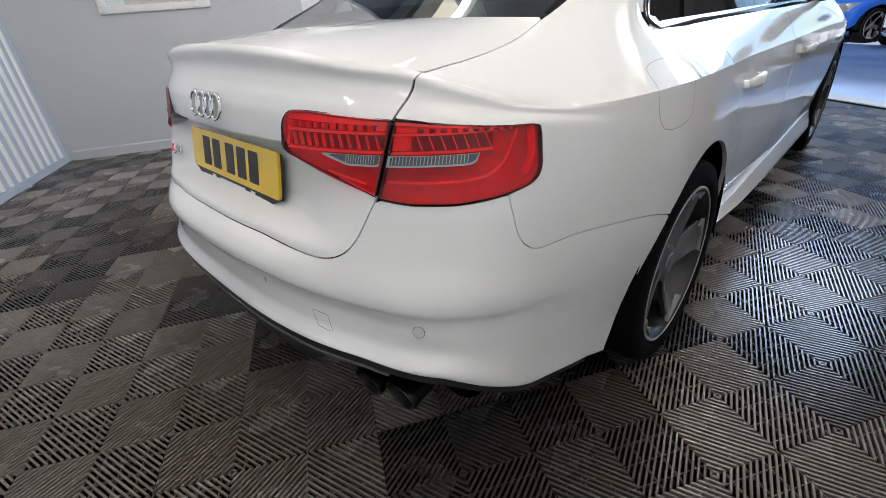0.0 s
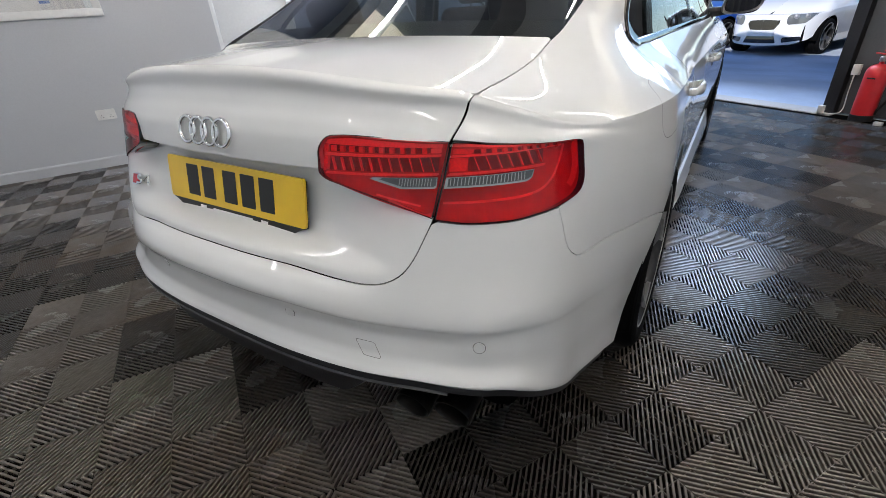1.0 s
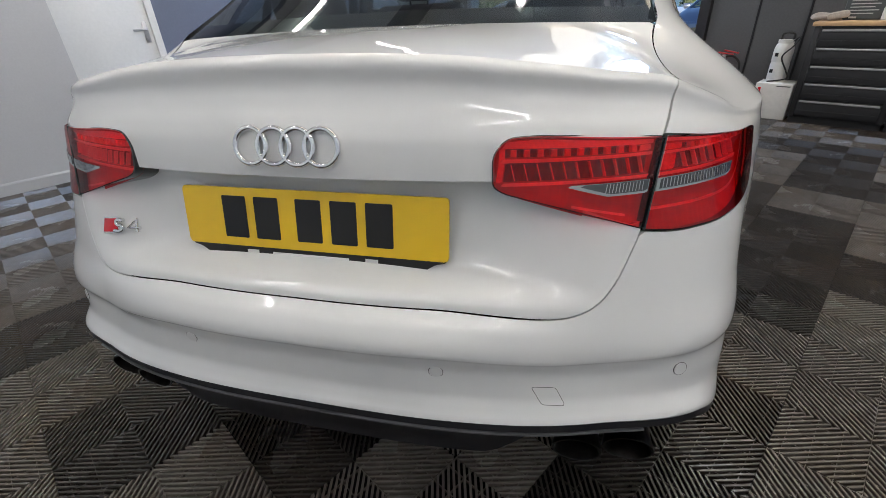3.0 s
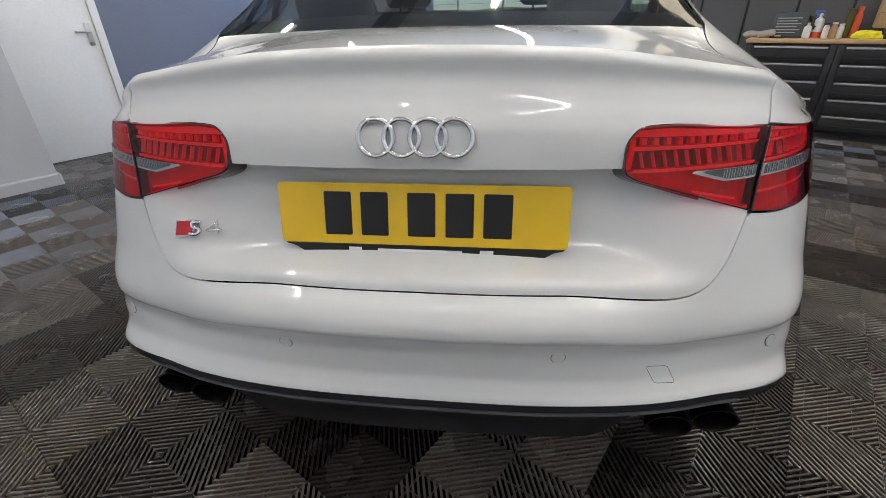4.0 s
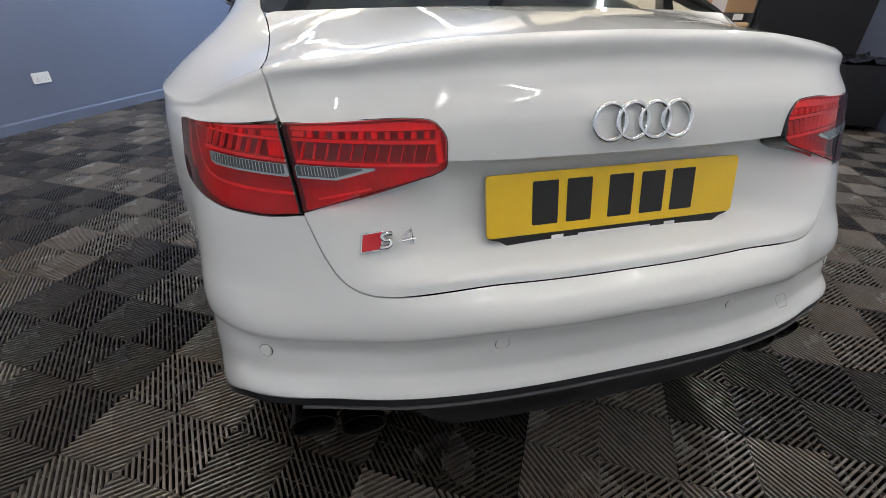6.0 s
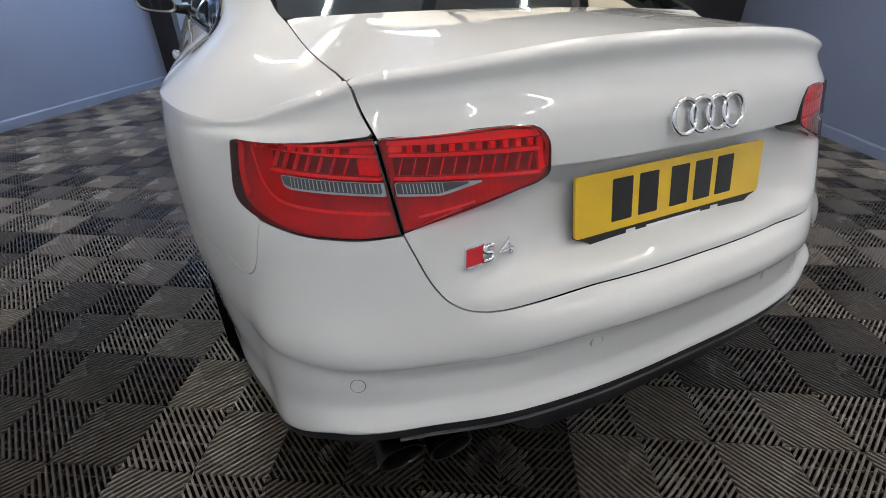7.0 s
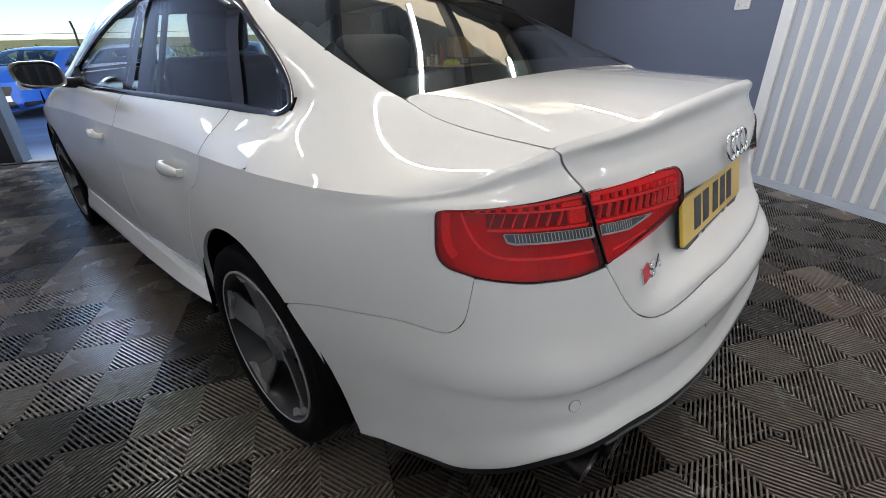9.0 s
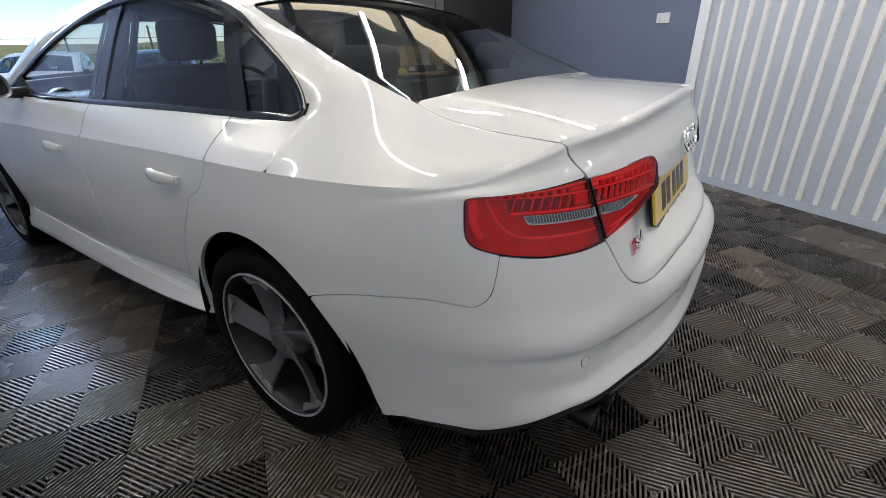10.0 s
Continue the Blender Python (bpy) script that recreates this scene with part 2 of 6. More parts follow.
def curve_of(xs, ys):
    """A smooth curve through (xs, ys) that never overshoots."""
    xs, ys = np.array(xs, float), np.array(ys, float)
    d = np.diff(ys) / np.diff(xs)
    m = np.zeros(len(xs))
    m[0], m[-1] = d[0], d[-1]
    for i in range(1, len(xs) - 1):
        m[i] = 0 if d[i - 1] * d[i] <= 0 else 2 * d[i - 1] * d[i] / (d[i - 1] + d[i])

    def at(x):
        x = min(max(x, xs[0]), xs[-1])
        i = min(max(int(np.searchsorted(xs, x)) - 1, 0), len(xs) - 2)
        h = xs[i + 1] - xs[i]
        t = (x - xs[i]) / h
        return float((2 * t ** 3 - 3 * t ** 2 + 1) * ys[i] + (t ** 3 - 2 * t ** 2 + t) * h * m[i] + (3 * t ** 2 - 2 * t ** 3) * ys[i + 1] + (t ** 3 - t ** 2) * h * m[i + 1])
    return at


def step(a, b, x):
    t = min(max((x - a) / (b - a), 0), 1)
    return t * t * (3 - 2 * t)


def rounded(poly, r, n=4):
    """Rounds the corners of an outline; r is one radius or one per corner."""
    out = []
    k = len(poly)
    rs = r if isinstance(r, (list, tuple)) else [r] * k
    for i in range(k):
        p0, p, p1 = (np.array(poly[j], float) for j in (i - 1, i, (i + 1) % k))
        a, b = p0 - p, p1 - p
        la, lb = np.linalg.norm(a), np.linalg.norm(b)
        q = min(rs[i], 0.45 * la, 0.45 * lb)
        if q < 1e-6:
            out.append(tuple(p))
            continue
        s, e = p + a / la * q, p + b / lb * q
        for j in range(n + 1):
            t = j / n
            out.append(tuple((1 - t) ** 2 * s + 2 * t * (1 - t) * p + t * t * e))
    return out


def smooth_line(pts, n=6):
    """A smooth line through points (Catmull-Rom)."""
    pts = [np.array(p, float) for p in pts]
    out = []
    for i in range(len(pts) - 1):
        p0, p1, p2, p3 = pts[max(i - 1, 0)], pts[i], pts[i + 1], pts[min(i + 2, len(pts) - 1)]
        for j in range(n):
            t = j / n
            out.append(tuple(0.5 * (2 * p1 + (p2 - p0) * t + (2 * p0 - 5 * p1 + 4 * p2 - p3) * t * t + (3 * p1 - p0 - 3 * p2 + p3) * t ** 3)))
    out.append(tuple(pts[-1]))
    return out


def inside_all(Q, poly):
    """Which of many points lie in an outline."""
    r = np.zeros(len(Q), bool)
    x, y = Q[:, 0], Q[:, 1]
    for i in range(len(poly)):
        (x0, y0), (x1, y1) = poly[i - 1], poly[i]
        if y0 == y1:
            continue
        r ^= ((y0 > y) != (y1 > y)) & (x < (x1 - x0) * (y - y0) / (y1 - y0) + x0)
    return r


def panel(bm, surf, poly, du, dv, holes=(), thick=0.0, mat=0, lift=0.0):
    """A patch of the surface surf(a, b) inside the outline poly, in its own two coordinates, less the holes;
    thick turns its rim inwards, lift raises it off the surface."""
    P = np.array(poly, float)
    loops = [P] + [np.array(h, float) for h in holes]
    lo, hi = P.min(0) - (du * 0.3, dv * 0.3), P.max(0) + (du * 0.3, dv * 0.3)
    na, nb = max(2, int(round((hi[0] - lo[0]) / du))), max(2, int(round((hi[1] - lo[1]) / dv)))
    A, B = np.meshgrid(np.linspace(lo[0], hi[0], na + 1), np.linspace(lo[1], hi[1], nb + 1), indexing="ij")
    Q = np.stack([A.ravel(), B.ravel()], 1)
    sc = np.array([(hi[0] - lo[0]) / na, (hi[1] - lo[1]) / nb])
    near, dist = Q.copy(), np.full(len(Q), 9e9)
    for L in loops:
        for i in range(len(L)):
            p, d = L[i - 1], L[i] - L[i - 1]
            ds, ps = d / sc, (Q - p) / sc
            l2 = (ds * ds).sum()
            if l2 < 1e-12:
                continue
            t = np.clip((ps @ ds) / l2, 0, 1)
            c = p + t[:, None] * d
            e = np.sqrt((((Q - c) / sc) ** 2).sum(1))
            k = e < dist
            near[k], dist[k] = c[k], e[k]
    ok = inside_all(Q, loops[0])
    for L in loops[1:]:
        ok &= ~inside_all(Q, L)
    sd = np.where(ok, dist, -dist)
    snap = dist < 0.30
    Q[snap], sd[snap] = near[snap], 0.0
    for L in loops:
        for i in range(len(L)):
            a, b = L[i] - L[i - 1], L[(i + 1) % len(L)] - L[i]
            if abs(math.atan2(a[0] * b[1] - a[1] * b[0], a @ b)) > 0.45:
                e = (((Q - L[i]) / sc) ** 2).sum(1)
                j = int(e.argmin())
                if e[j] < 0.8:
                    Q[j], sd[j] = L[i], 0.0
    Q = [tuple(q) for q in Q]
    verts, cuts, made = {}, {}, []

    def vert(j):
        if j not in verts:
            a, b = Q[j]
            p = Vector(surf(a, b))
            if lift:
                p = p + normal_of(surf, a, b) * lift
            verts[j] = bm.verts.new(p)
        return verts[j]

    def cut(i, j):
        k = (min(i, j), max(i, j))
        if k not in cuts:
            t = sd[i] / (sd[i] - sd[j])
            Q.append((Q[i][0] + (Q[j][0] - Q[i][0]) * t, Q[i][1] + (Q[j][1] - Q[i][1]) * t))
            cuts[k] = len(Q) - 1
        return cuts[k]
    for i in range(na):
        for k in range(nb):
            c = [i * (nb + 1) + k, (i + 1) * (nb + 1) + k, (i + 1) * (nb + 1) + k + 1, i * (nb + 1) + k + 1]
            v = [sd[j] for j in c]
            if max(v) <= 0:
                continue
            for s in ([c] if min(v) > 0 else [[c[0], c[1], c[2]], [c[0], c[2], c[3]]]):
                if max(sd[j] for j in s) <= 0:
                    continue
                out = []
                for m in range(len(s)):
                    x, y = s[m], s[(m + 1) % len(s)]
                    if sd[x] >= 0:
                        out.append(x)
                    if sd[x] * sd[y] < 0:
                        out.append(cut(x, y))
                if len(out) < 3:
                    continue
                try:
                    f = bm.faces.new([vert(j) for j in out])
                except ValueError:
                    continue
                f.material_index = mat
                made.append(f)
    if thick:
        back = {v: j for j, v in verts.items()}
        rim = [e for e in {e for f in made for e in f.edges} if len(e.link_faces) == 1]
        low = {}
        for e in rim:
            for v in e.verts:
                if v not in low:
                    a, b = Q[back[v]]
                    low[v] = bm.verts.new(v.co - normal_of(surf, a, b) * thick)
        for e in rim:
            a, b = e.verts
            f = bm.faces.new((a, b, low[b], low[a]))
            f.material_index = mat
    return made


def normal_of(surf, a, b, h=0.004):
    p = Vector(surf(a + h, b)) - Vector(surf(a - h, b))
    q = Vector(surf(a, b + h)) - Vector(surf(a, b - h))
    n = p.cross(q)
    if n.length < 1e-12:
        return Vector((0, 0, 1))
    n.normalize()
    c = Vector(surf(a, b)) - Vector((0, 2.1, 0.62))
    return n if n.dot(c) > 0 else -n


def ribbon(bm, surf, line, width, lift=0.0006, mat=0):
    """A narrow strip laid on the surface along a line of its coordinates."""
    pts = [(Vector(surf(a, b)), normal_of(surf, a, b)) for a, b in line]
    prev = None
    for i, (p, n) in enumerate(pts):
        d = (pts[min(i + 1, len(pts) - 1)][0] - pts[max(i - 1, 0)][0]).normalized()
        s = d.cross(n).normalized() * width / 2
        pair = (bm.verts.new(p + s + n * lift), bm.verts.new(p - s + n * lift))
        if prev:
            bm.faces.new((prev[0], prev[1], pair[1], pair[0])).material_index = mat
        prev = pair
    return bm

# ---- the room ----
U0, U1, V0, V1 = -4.65, 2.70, -2.21, 5.45   # slate wall, right wall, clad back wall, front wall
HIGH = 3.6


def wall_piece(name, label, mat, lo, hi, kind="structure"):
    bm = add_box(bmesh.new(), lo, hi)
    return tagged(part(name, bm, mat, at=ROOM, smooth=False), label, "wall", kind=kind)


# left side: office wall standing forward, return, door wall, slate wall
OFF_U, OFF_V = -3.93, 0.30
bm = bmesh.new()
WIN = (-1.45, -0.52, 1.235, 2.2)   # inner window in the office wall: v0, v1, z0, z1
add_box(bm, (OFF_U - 0.12, V0, 0), (OFF_U, WIN[0], HIGH))
add_box(bm, (OFF_U - 0.12, WIN[1], 0), (OFF_U, OFF_V, HIGH))
add_box(bm, (OFF_U - 0.12, WIN[0], 0), (OFF_U, WIN[1], WIN[2]))
add_box(bm, (OFF_U - 0.12, WIN[0], WIN[3]), (OFF_U, WIN[1], HIGH))
tagged(part("wall_west_office", bm, WALL_GREY, at=ROOM, smooth=False), "light grey painted office wall with a white-framed window", "wall", kind="structure")
wall_piece("wall_return", "light grey painted end of the office wall", WALL_GREY, (U0 - 0.12, OFF_V - 0.12, 0), (OFF_U - 0.123, OFF_V, HIGH))
DOOR_V0, DOOR_V1 = 0.34, 1.12
bm = bmesh.new()
add_box(bm, (U0 - 0.12, OFF_V + 0.003, 2.04), (U0, DOOR_V1 + 0.053, HIGH))
add_box(bm, (U0 - 0.12, DOOR_V1 + 0.053, 0), (U0, V1 + 0.1, HIGH))
tagged(part("wall_west", bm, WALL_BLUE, at=ROOM, smooth=False), "slate blue painted wall beside the vehicle door", "wall", kind="structure")
wall_piece("wall_office_back", "pale inner wall of the office behind the window", WHITE_PAINT, (OFF_U - 1.5, V0, 0), (OFF_U - 1.4, OFF_V - 0.13, HIGH))


def baseboard(name, a, b, inward, mat=WHITE_PAINT, h=0.09):
    """A skirting board from a to b (u, v), standing off the wall on the side inward."""
    a, b, n = Vector((*a, 0)), Vector((*b, 0)), Vector((*inward, 0))
    bm = bmesh.new()
    prof = ((0.002, 0), (0.018, 0), (0.018, h - 0.012), (0.012, h), (0.002, h))
    rows = [[bm.verts.new(p + n * d + Vector((0, 0, z))) for d, z in prof] for p in (a, b)]
    for i in range(len(prof)):
        j = (i + 1) % len(prof)
        bm.faces.new((rows[0][i], rows[0][j], rows[1][j], rows[1][i]))
    bm.faces.new(rows[0]), bm.faces.new(rows[1][::-1])
    return tagged(part(name, bm, mat, at=ROOM, smooth=False), "painted skirting board at the foot of the wall", "skirting", kind="structure")


baseboard("baseboard_office", (OFF_U, V0 + 0.06), (OFF_U, OFF_V), (1, 0), WALL_GREY)
baseboard("baseboard_return", (OFF_U + 0.018, OFF_V), (U0 + 0.02, OFF_V), (0, 1), WALL_GREY)
baseboard("baseboard_west", (U0, DOOR_V1 + 0.06), (U0, V1 - 0.15), (1, 0), WALL_BLUE)


def ribbed_wall(name, a, b, inward, label, pitch=0.121):
    """A wall of flat cladding sheet with raised white ribs, from a to b (u, v)."""
    a, b, n = Vector((*a, 0)), Vector((*b, 0)), Vector((*inward, 0))
    d = (b - a).normalized()
    length = (b - a).length
    top = empty(name, label, "wall", kind="structure", at=ROOM)
    bm = bmesh.new()
    m = Matrix((( d.x, n.x, 0, a.x), (d.y, n.y, 0, a.y), (0, 0, 1, 0), (0, 0, 0, 1)))
    add_box(bm, (0, -0.12, 0), (length, 0, HIGH), m=m)
    part("sheet", bm, CLAD, top, smooth=False)
    bm = bmesh.new()
    add_prism(bm, [(0, -0.004), (length, -0.004), (length, 0.012), (0, 0.012)], 0.0, 0.06, m)
    part("foot_strip", bm, CLAD, top, "pale blue-grey strip along the floor", smooth=False)
    for i in range(int(length / pitch)):
        x = 0.10 + i * pitch
        bm = bmesh.new()
        add_prism(bm, [(x, -0.002), (x + 0.046, -0.002), (x + 0.038, 0.013), (x + 0.008, 0.013)], 0.065, HIGH, m)
        part("rib", bm, CLAD_RIB, top, smooth=False)
    return top


ribbed_wall("wall_south", (OFF_U, V0), (2.6, V0), (0, 1), "light grey cladding wall with raised white ribs")
ribbed_wall("wall_east_clad", (2.52, V0 + 0.02), (2.52, 2.02), (-1, 0), "light grey cladding wall with raised white ribs, scuffed near the floor")
wall_piece("wall_east", "slate blue painted wall", WALL_BLUE, (U1, 2.0, 0), (U1 + 0.12, V1 + 0.1, HIGH))
baseboard("baseboard_east", (U1, 2.0), (U1, V1 - 0.1), (-1, 0), WALL_BLUE)
wall_piece("trim_east_post", "white corner post at the end of the cladding", WHITE_PAINT, (2.50, 2.023, 0), (2.70, 2.12, 1.50), )

# front wall with the vehicle opening
OPEN_U = -1.04
bm = bmesh.new()
add_box(bm, (OPEN_U, V1, 0), (1.62, V1 + 0.15, HIGH))
add_box(bm, (U0 - 0.12, V1 + 0.003, 3.0), (OPEN_U - 0.003, V1 + 0.15, HIGH))
tagged(part("wall_north", bm, WALL_DARK, at=ROOM, smooth=False), "anthracite panelled front wall beside the open vehicle door", "wall", kind="structure")
for i in range(6):
    u = OPEN_U + 0.42 + i * 0.42
    bm = add_box(bmesh.new(), (u, V1 - 0.012, 0), (u + 0.02, V1 - 0.001, HIGH), 0.003)
    part("trim_panel_joint", bm, WALL_BLACK, at=ROOM)["kind"] = "structure"
wall_piece("wall_north_black", "black sheeting in the corner beyond the benches", WALL_BLACK, (1.623, V1 - 0.03, 0), (U1 - 0.003, V1 + 0.12, HIGH))
wall_piece("trim_jamb", "dark green-black steel jamb of the vehicle door", WALL_BLACK, (OPEN_U - 0.10, V1 - 0.08, 0), (OPEN_U - 0.003, V1 + 0.15, 3.0))
wall_piece("trim_jamb_west", "dark steel jamb of the vehicle door", WALL_BLACK, (U0 + 0.002, V1 - 0.14, 0), (U0 + 0.30, V1 + 0.0, 3.0))

bm = add_box(bmesh.new(), (U0 - 1.5, V0 - 0.12, HIGH), (U1 + 0.2, V1 + 0.2, HIGH + 0.1))
tagged(part("ceiling", bm, CEILING, at=ROOM, smooth=False), "plain pale grey workshop ceiling", "ceiling", kind="structure")

# ceiling lights
def tube_light(u, v, length=1.5, turn=0):
    top = empty("ceiling_light", "long white tube light under the ceiling", "light", "ceiling tube lights", at=ROOM @ pose(u, v, HIGH - 0.35, 0, 0, turn))
    part("housing", add_box(bmesh.new(), (-length / 2, -0.035, 0.02), (length / 2, 0.035, 0.06), 0.006), WHITE_PAINT, top)
    bm = bmesh.new()
    add_tube(bm, [(-length / 2 + 0.02, 0, 0), (length / 2 - 0.02, 0, 0)], 0.02, 12)
    part("tube", bm, TUBE, top)
    for x in (-length / 3, length / 3):
        bm = bmesh.new()
        add_tube(bm, [(x, 0, 0.06), (x, 0, 0.35)], 0.004, 6)
        part("hanger", bm, WHITE_PAINT, top)


for u, vs in ((-3.1, (0.8, 3.0)), (-1.3, (-1.35, 0.9, 3.1)), (0.5, (-1.35, 0.9, 3.1)), (1.95, (-1.35, 0.9, 3.1))):
    for v in vs:
        tube_light(u, v, 1.5, 90)

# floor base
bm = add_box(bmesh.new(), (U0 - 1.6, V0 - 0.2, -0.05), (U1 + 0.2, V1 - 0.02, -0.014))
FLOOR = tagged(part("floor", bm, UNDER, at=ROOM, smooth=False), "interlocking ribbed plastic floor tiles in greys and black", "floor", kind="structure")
def ground_z(v):
    """The yard falls gently away from the door."""
    return -0.012 - 0.21 * step(V1 + 0.2, 10.2, v)


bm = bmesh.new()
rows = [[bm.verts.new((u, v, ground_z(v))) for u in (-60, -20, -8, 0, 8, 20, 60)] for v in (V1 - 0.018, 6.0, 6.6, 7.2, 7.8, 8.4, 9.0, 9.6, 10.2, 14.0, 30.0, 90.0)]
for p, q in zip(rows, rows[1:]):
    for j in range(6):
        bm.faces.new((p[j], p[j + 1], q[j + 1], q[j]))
tagged(part("ground", bm, SKYLIT_ASPHALT, at=ROOM, smooth=False), "sunlit grey asphalt yard outside the door, tinted blue for skylight", "ground", kind="structure")

# ---- the white saloon ----
CAP, SIDE_END = 0.75, 3.05
N_NOM = 3.0
_ph = np.linspace(0, math.pi / 2, 2001)
_x, _y = 0.9 * np.sin(_ph) ** (2 / N_NOM), CAP * (1 - np.cos(_ph) ** (2 / N_NOM))
_s = np.concatenate([[0], np.cumsum(np.hypot(np.diff(_x), np.diff(_y)))])
S1 = float(_s[-1])          # arc length of the rear cap, from the middle to where the flank begins
S2 = S1 + SIDE_END          # where the front cap begins
S3 = S2 + S1                # middle of the nose
half_w = curve_of((0.18, 0.25, 0.35, 0.45, 0.60, 0.74, 0.84, 0.893, 0.909, 0.955, 1.0, 1.06), (0.826, 0.846, 0.848, 0.8585, 0.869, 0.866, 0.856, 0.8475, 0.8455, 0.836, 0.82, 0.80))
cap_n = curve_of((0.446, 0.617, 0.80, 0.93, 1.06), (3.09, 2.54, 2.73, 2.91, 2.91))
lid_y = curve_of((0.44, 0.455, 0.475, 0.505, 0.555, 0.605, 0.617, 0.630, 0.665, 0.680, 0.694, 0.699, 0.710, 0.722, 0.75, 0.80, 0.852, 0.870, 0.876, 0.93, 0.96, 0.99, 1.02, 1.044, 1.053, 1.060),
                 (-0.030, -0.047, -0.038, -0.028, -0.027, -0.043, -0.051, -0.050, -0.030, -0.006, -0.002, 0.004, 0.040, 0.072, 0.092, 0.103, 0.112, 0.104, 0.064, 0.069, 0.079, 0.094, 0.103, 0.099, 0.101, 0.113))
plain_y = curve_of((0.44, 0.455, 0.475, 0.505, 0.555, 0.605, 0.617, 0.630, 0.70, 0.80, 0.90, 0.93, 0.96, 0.99, 1.02, 1.046, 1.060),
                   (-0.030, -0.047, -0.038, -0.028, -0.027, -0.043, -0.051, -0.049, -0.018, 0.028, 0.063, 0.069, 0.079, 0.094, 0.103, 0.099, 0.113))
corner_y = curve_of((0.44, 0.455, 0.50, 0.555, 0.605, 0.617, 0.630, 0.70, 0.80, 0.90, 0.95, 1.0, 1.04, 1.060),
                    (-0.079, -0.089, -0.075, -0.089, -0.095, -0.101, -0.099, -0.044, 0.021, 0.066, 0.079, 0.102, 0.104, 0.112))
nose_y = curve_of((0.2, 0.34, 0.5, 0.62, 0.75, 0.9, 1.06), (4.60, 4.66, 4.68, 4.67, 4.66, 4.58, 4.40))
top_z = curve_of((0, 0.15, 0.30, 0.45, 0.55, 0.65, 0.72, 0.79, 0.86, 0.93, 1.0, 1.39), (1.060, 1.058, 1.052, 1.036, 1.022, 1.008, 0.984, 0.960, 0.936, 0.924, 0.919, 0.916))
edge_z = curve_of((0.75, 0.85, 1.1, 1.4, 2.0, 2.6, 3.1, 3.6, 4.2, 4.7), (0.916, 0.912, 0.904, 0.895, 0.880, 0.868, 0.858, 0.84, 0.80, 0.76))
# how far the lower edge and the bumper crease sink on their way round to the wheel
sink_low = curve_of((0, 0.3, 0.5, 0.65, 0.78, 0.9, 1.02, 1.15, 1.39, 1.7, 2.3), (-0.016, -0.016, -0.011, -0.003, 0.002, 0.059, 0.125, 0.1525, 0.181, 0.199, 0.199))
sink_mid = curve_of((0, 0.3, 0.6, 0.8, 1.0, 1.2, 1.6, 2.3), (0, 0.003, 0.034, 0.041, 0.073, 0.099, 0.177, 0.177))
share_low = curve_of((0.2, 0.446, 0.50, 0.555, 0.617, 1.1), (1, 1, 0.72, 0.36, 0, 0))
share_mid = curve_of((0.2, 0.446, 0.50, 0.555, 0.617, 0.68, 0.80, 1.1), (0, 0, 0.28, 0.64, 1, 0.72, 0, 0))
side_t = curve_of((0, 0.2, 0.36, 0.55, 0.8, 1.1, 1.5, 2.2, 3.0, 3.8, 4.7), (0.985, 1.004, 0.983, 1.005, 1.038, 1.03, 1.01, 1.01, 1.01, 1.02, 0.97))


def body(s, zn, recess=True):
    """The skin of the lower body: s runs from the middle of the tail round the corner and along the flank, zn is the height as it is in the middle."""
    sg, a = (-1 if s < 0 else 1), abs(s)
    ac = min(a, S1)
    ph = float(np.interp(ac if a <= S2 else S3 - min(a, S3), _s, _ph))
    y_flank = CAP + a - S1
    z = zn
    base = 0.90 - 0.12 * step(0.9, 1.3, ac)
    if a > S2:
        y0 = CAP + SIDE_END
        y_flank = y0 + (nose_y(zn) - y0) * max(math.cos(ph), 0) ** (2 / 2.6)
    if zn > base:
        top = top_z(ac) if a <= S1 else edge_z(y_flank)
        z = base + (zn - base) / (1.06 - base) * (top - base)
    ad = min(a, 2.3)
    z -= sink_low(ad) * share_low(zn) + sink_mid(ad) * share_mid(zn)
    w = half_w(z)
    if a <= S1:
        n = cap_n(zn)
        k = step(0.30, 0.62, ac)
        yr = plain_y(zn) if not recess else lid_y(zn) * (1 - k) + plain_y(zn) * k
        k = step(0.56, 0.84, ac)
        yr = yr * (1 - k) + corner_y(zn) * k
        x = w * math.sin(ph) ** (2 / n)
        y = yr * (1 - step(0.75, S1, ac)) + CAP * (1 - max(math.cos(ph), 0) ** (2 / n))
    elif a <= S2:
        x, y = w, y_flank
    else:
        x, y = w * math.sin(ph) ** (2 / 2.6), y_flank
    low = min(max((0.45 - 0.11 * (y - 1.45) - z) / 0.05, 0), 1) * step(1.40, 1.52, y) * (1 - step(2.2, 2.5, y))
    x -= 0.020 * low * (1 if a < S2 else 0)
    return (sg * x * side_t(y), y, z)


def plain(s, zn):
    return body(s, zn, False)


def s_at(axis, value, zn=0.8):
    """Where on the skin, at height zn, x or y has the value."""
    lo, hi = 0.0, S1 if axis == 0 else S2
    for _ in range(26):
        m = (lo + hi) / 2
        if plain(m, zn)[axis] < value:
            lo = m
        else:
            hi = m
    return lo


def X(x, zn=0.8):
    return (s_at(0, x, zn), zn)


def Y(y, zn=0.8):
    return ((S1 + y - CAP) if y > CAP else s_at(1, y, zn), zn)


def s_of_y(y):
    return (S1 + y - CAP) if y > CAP else s_at(1, y, 1.06)


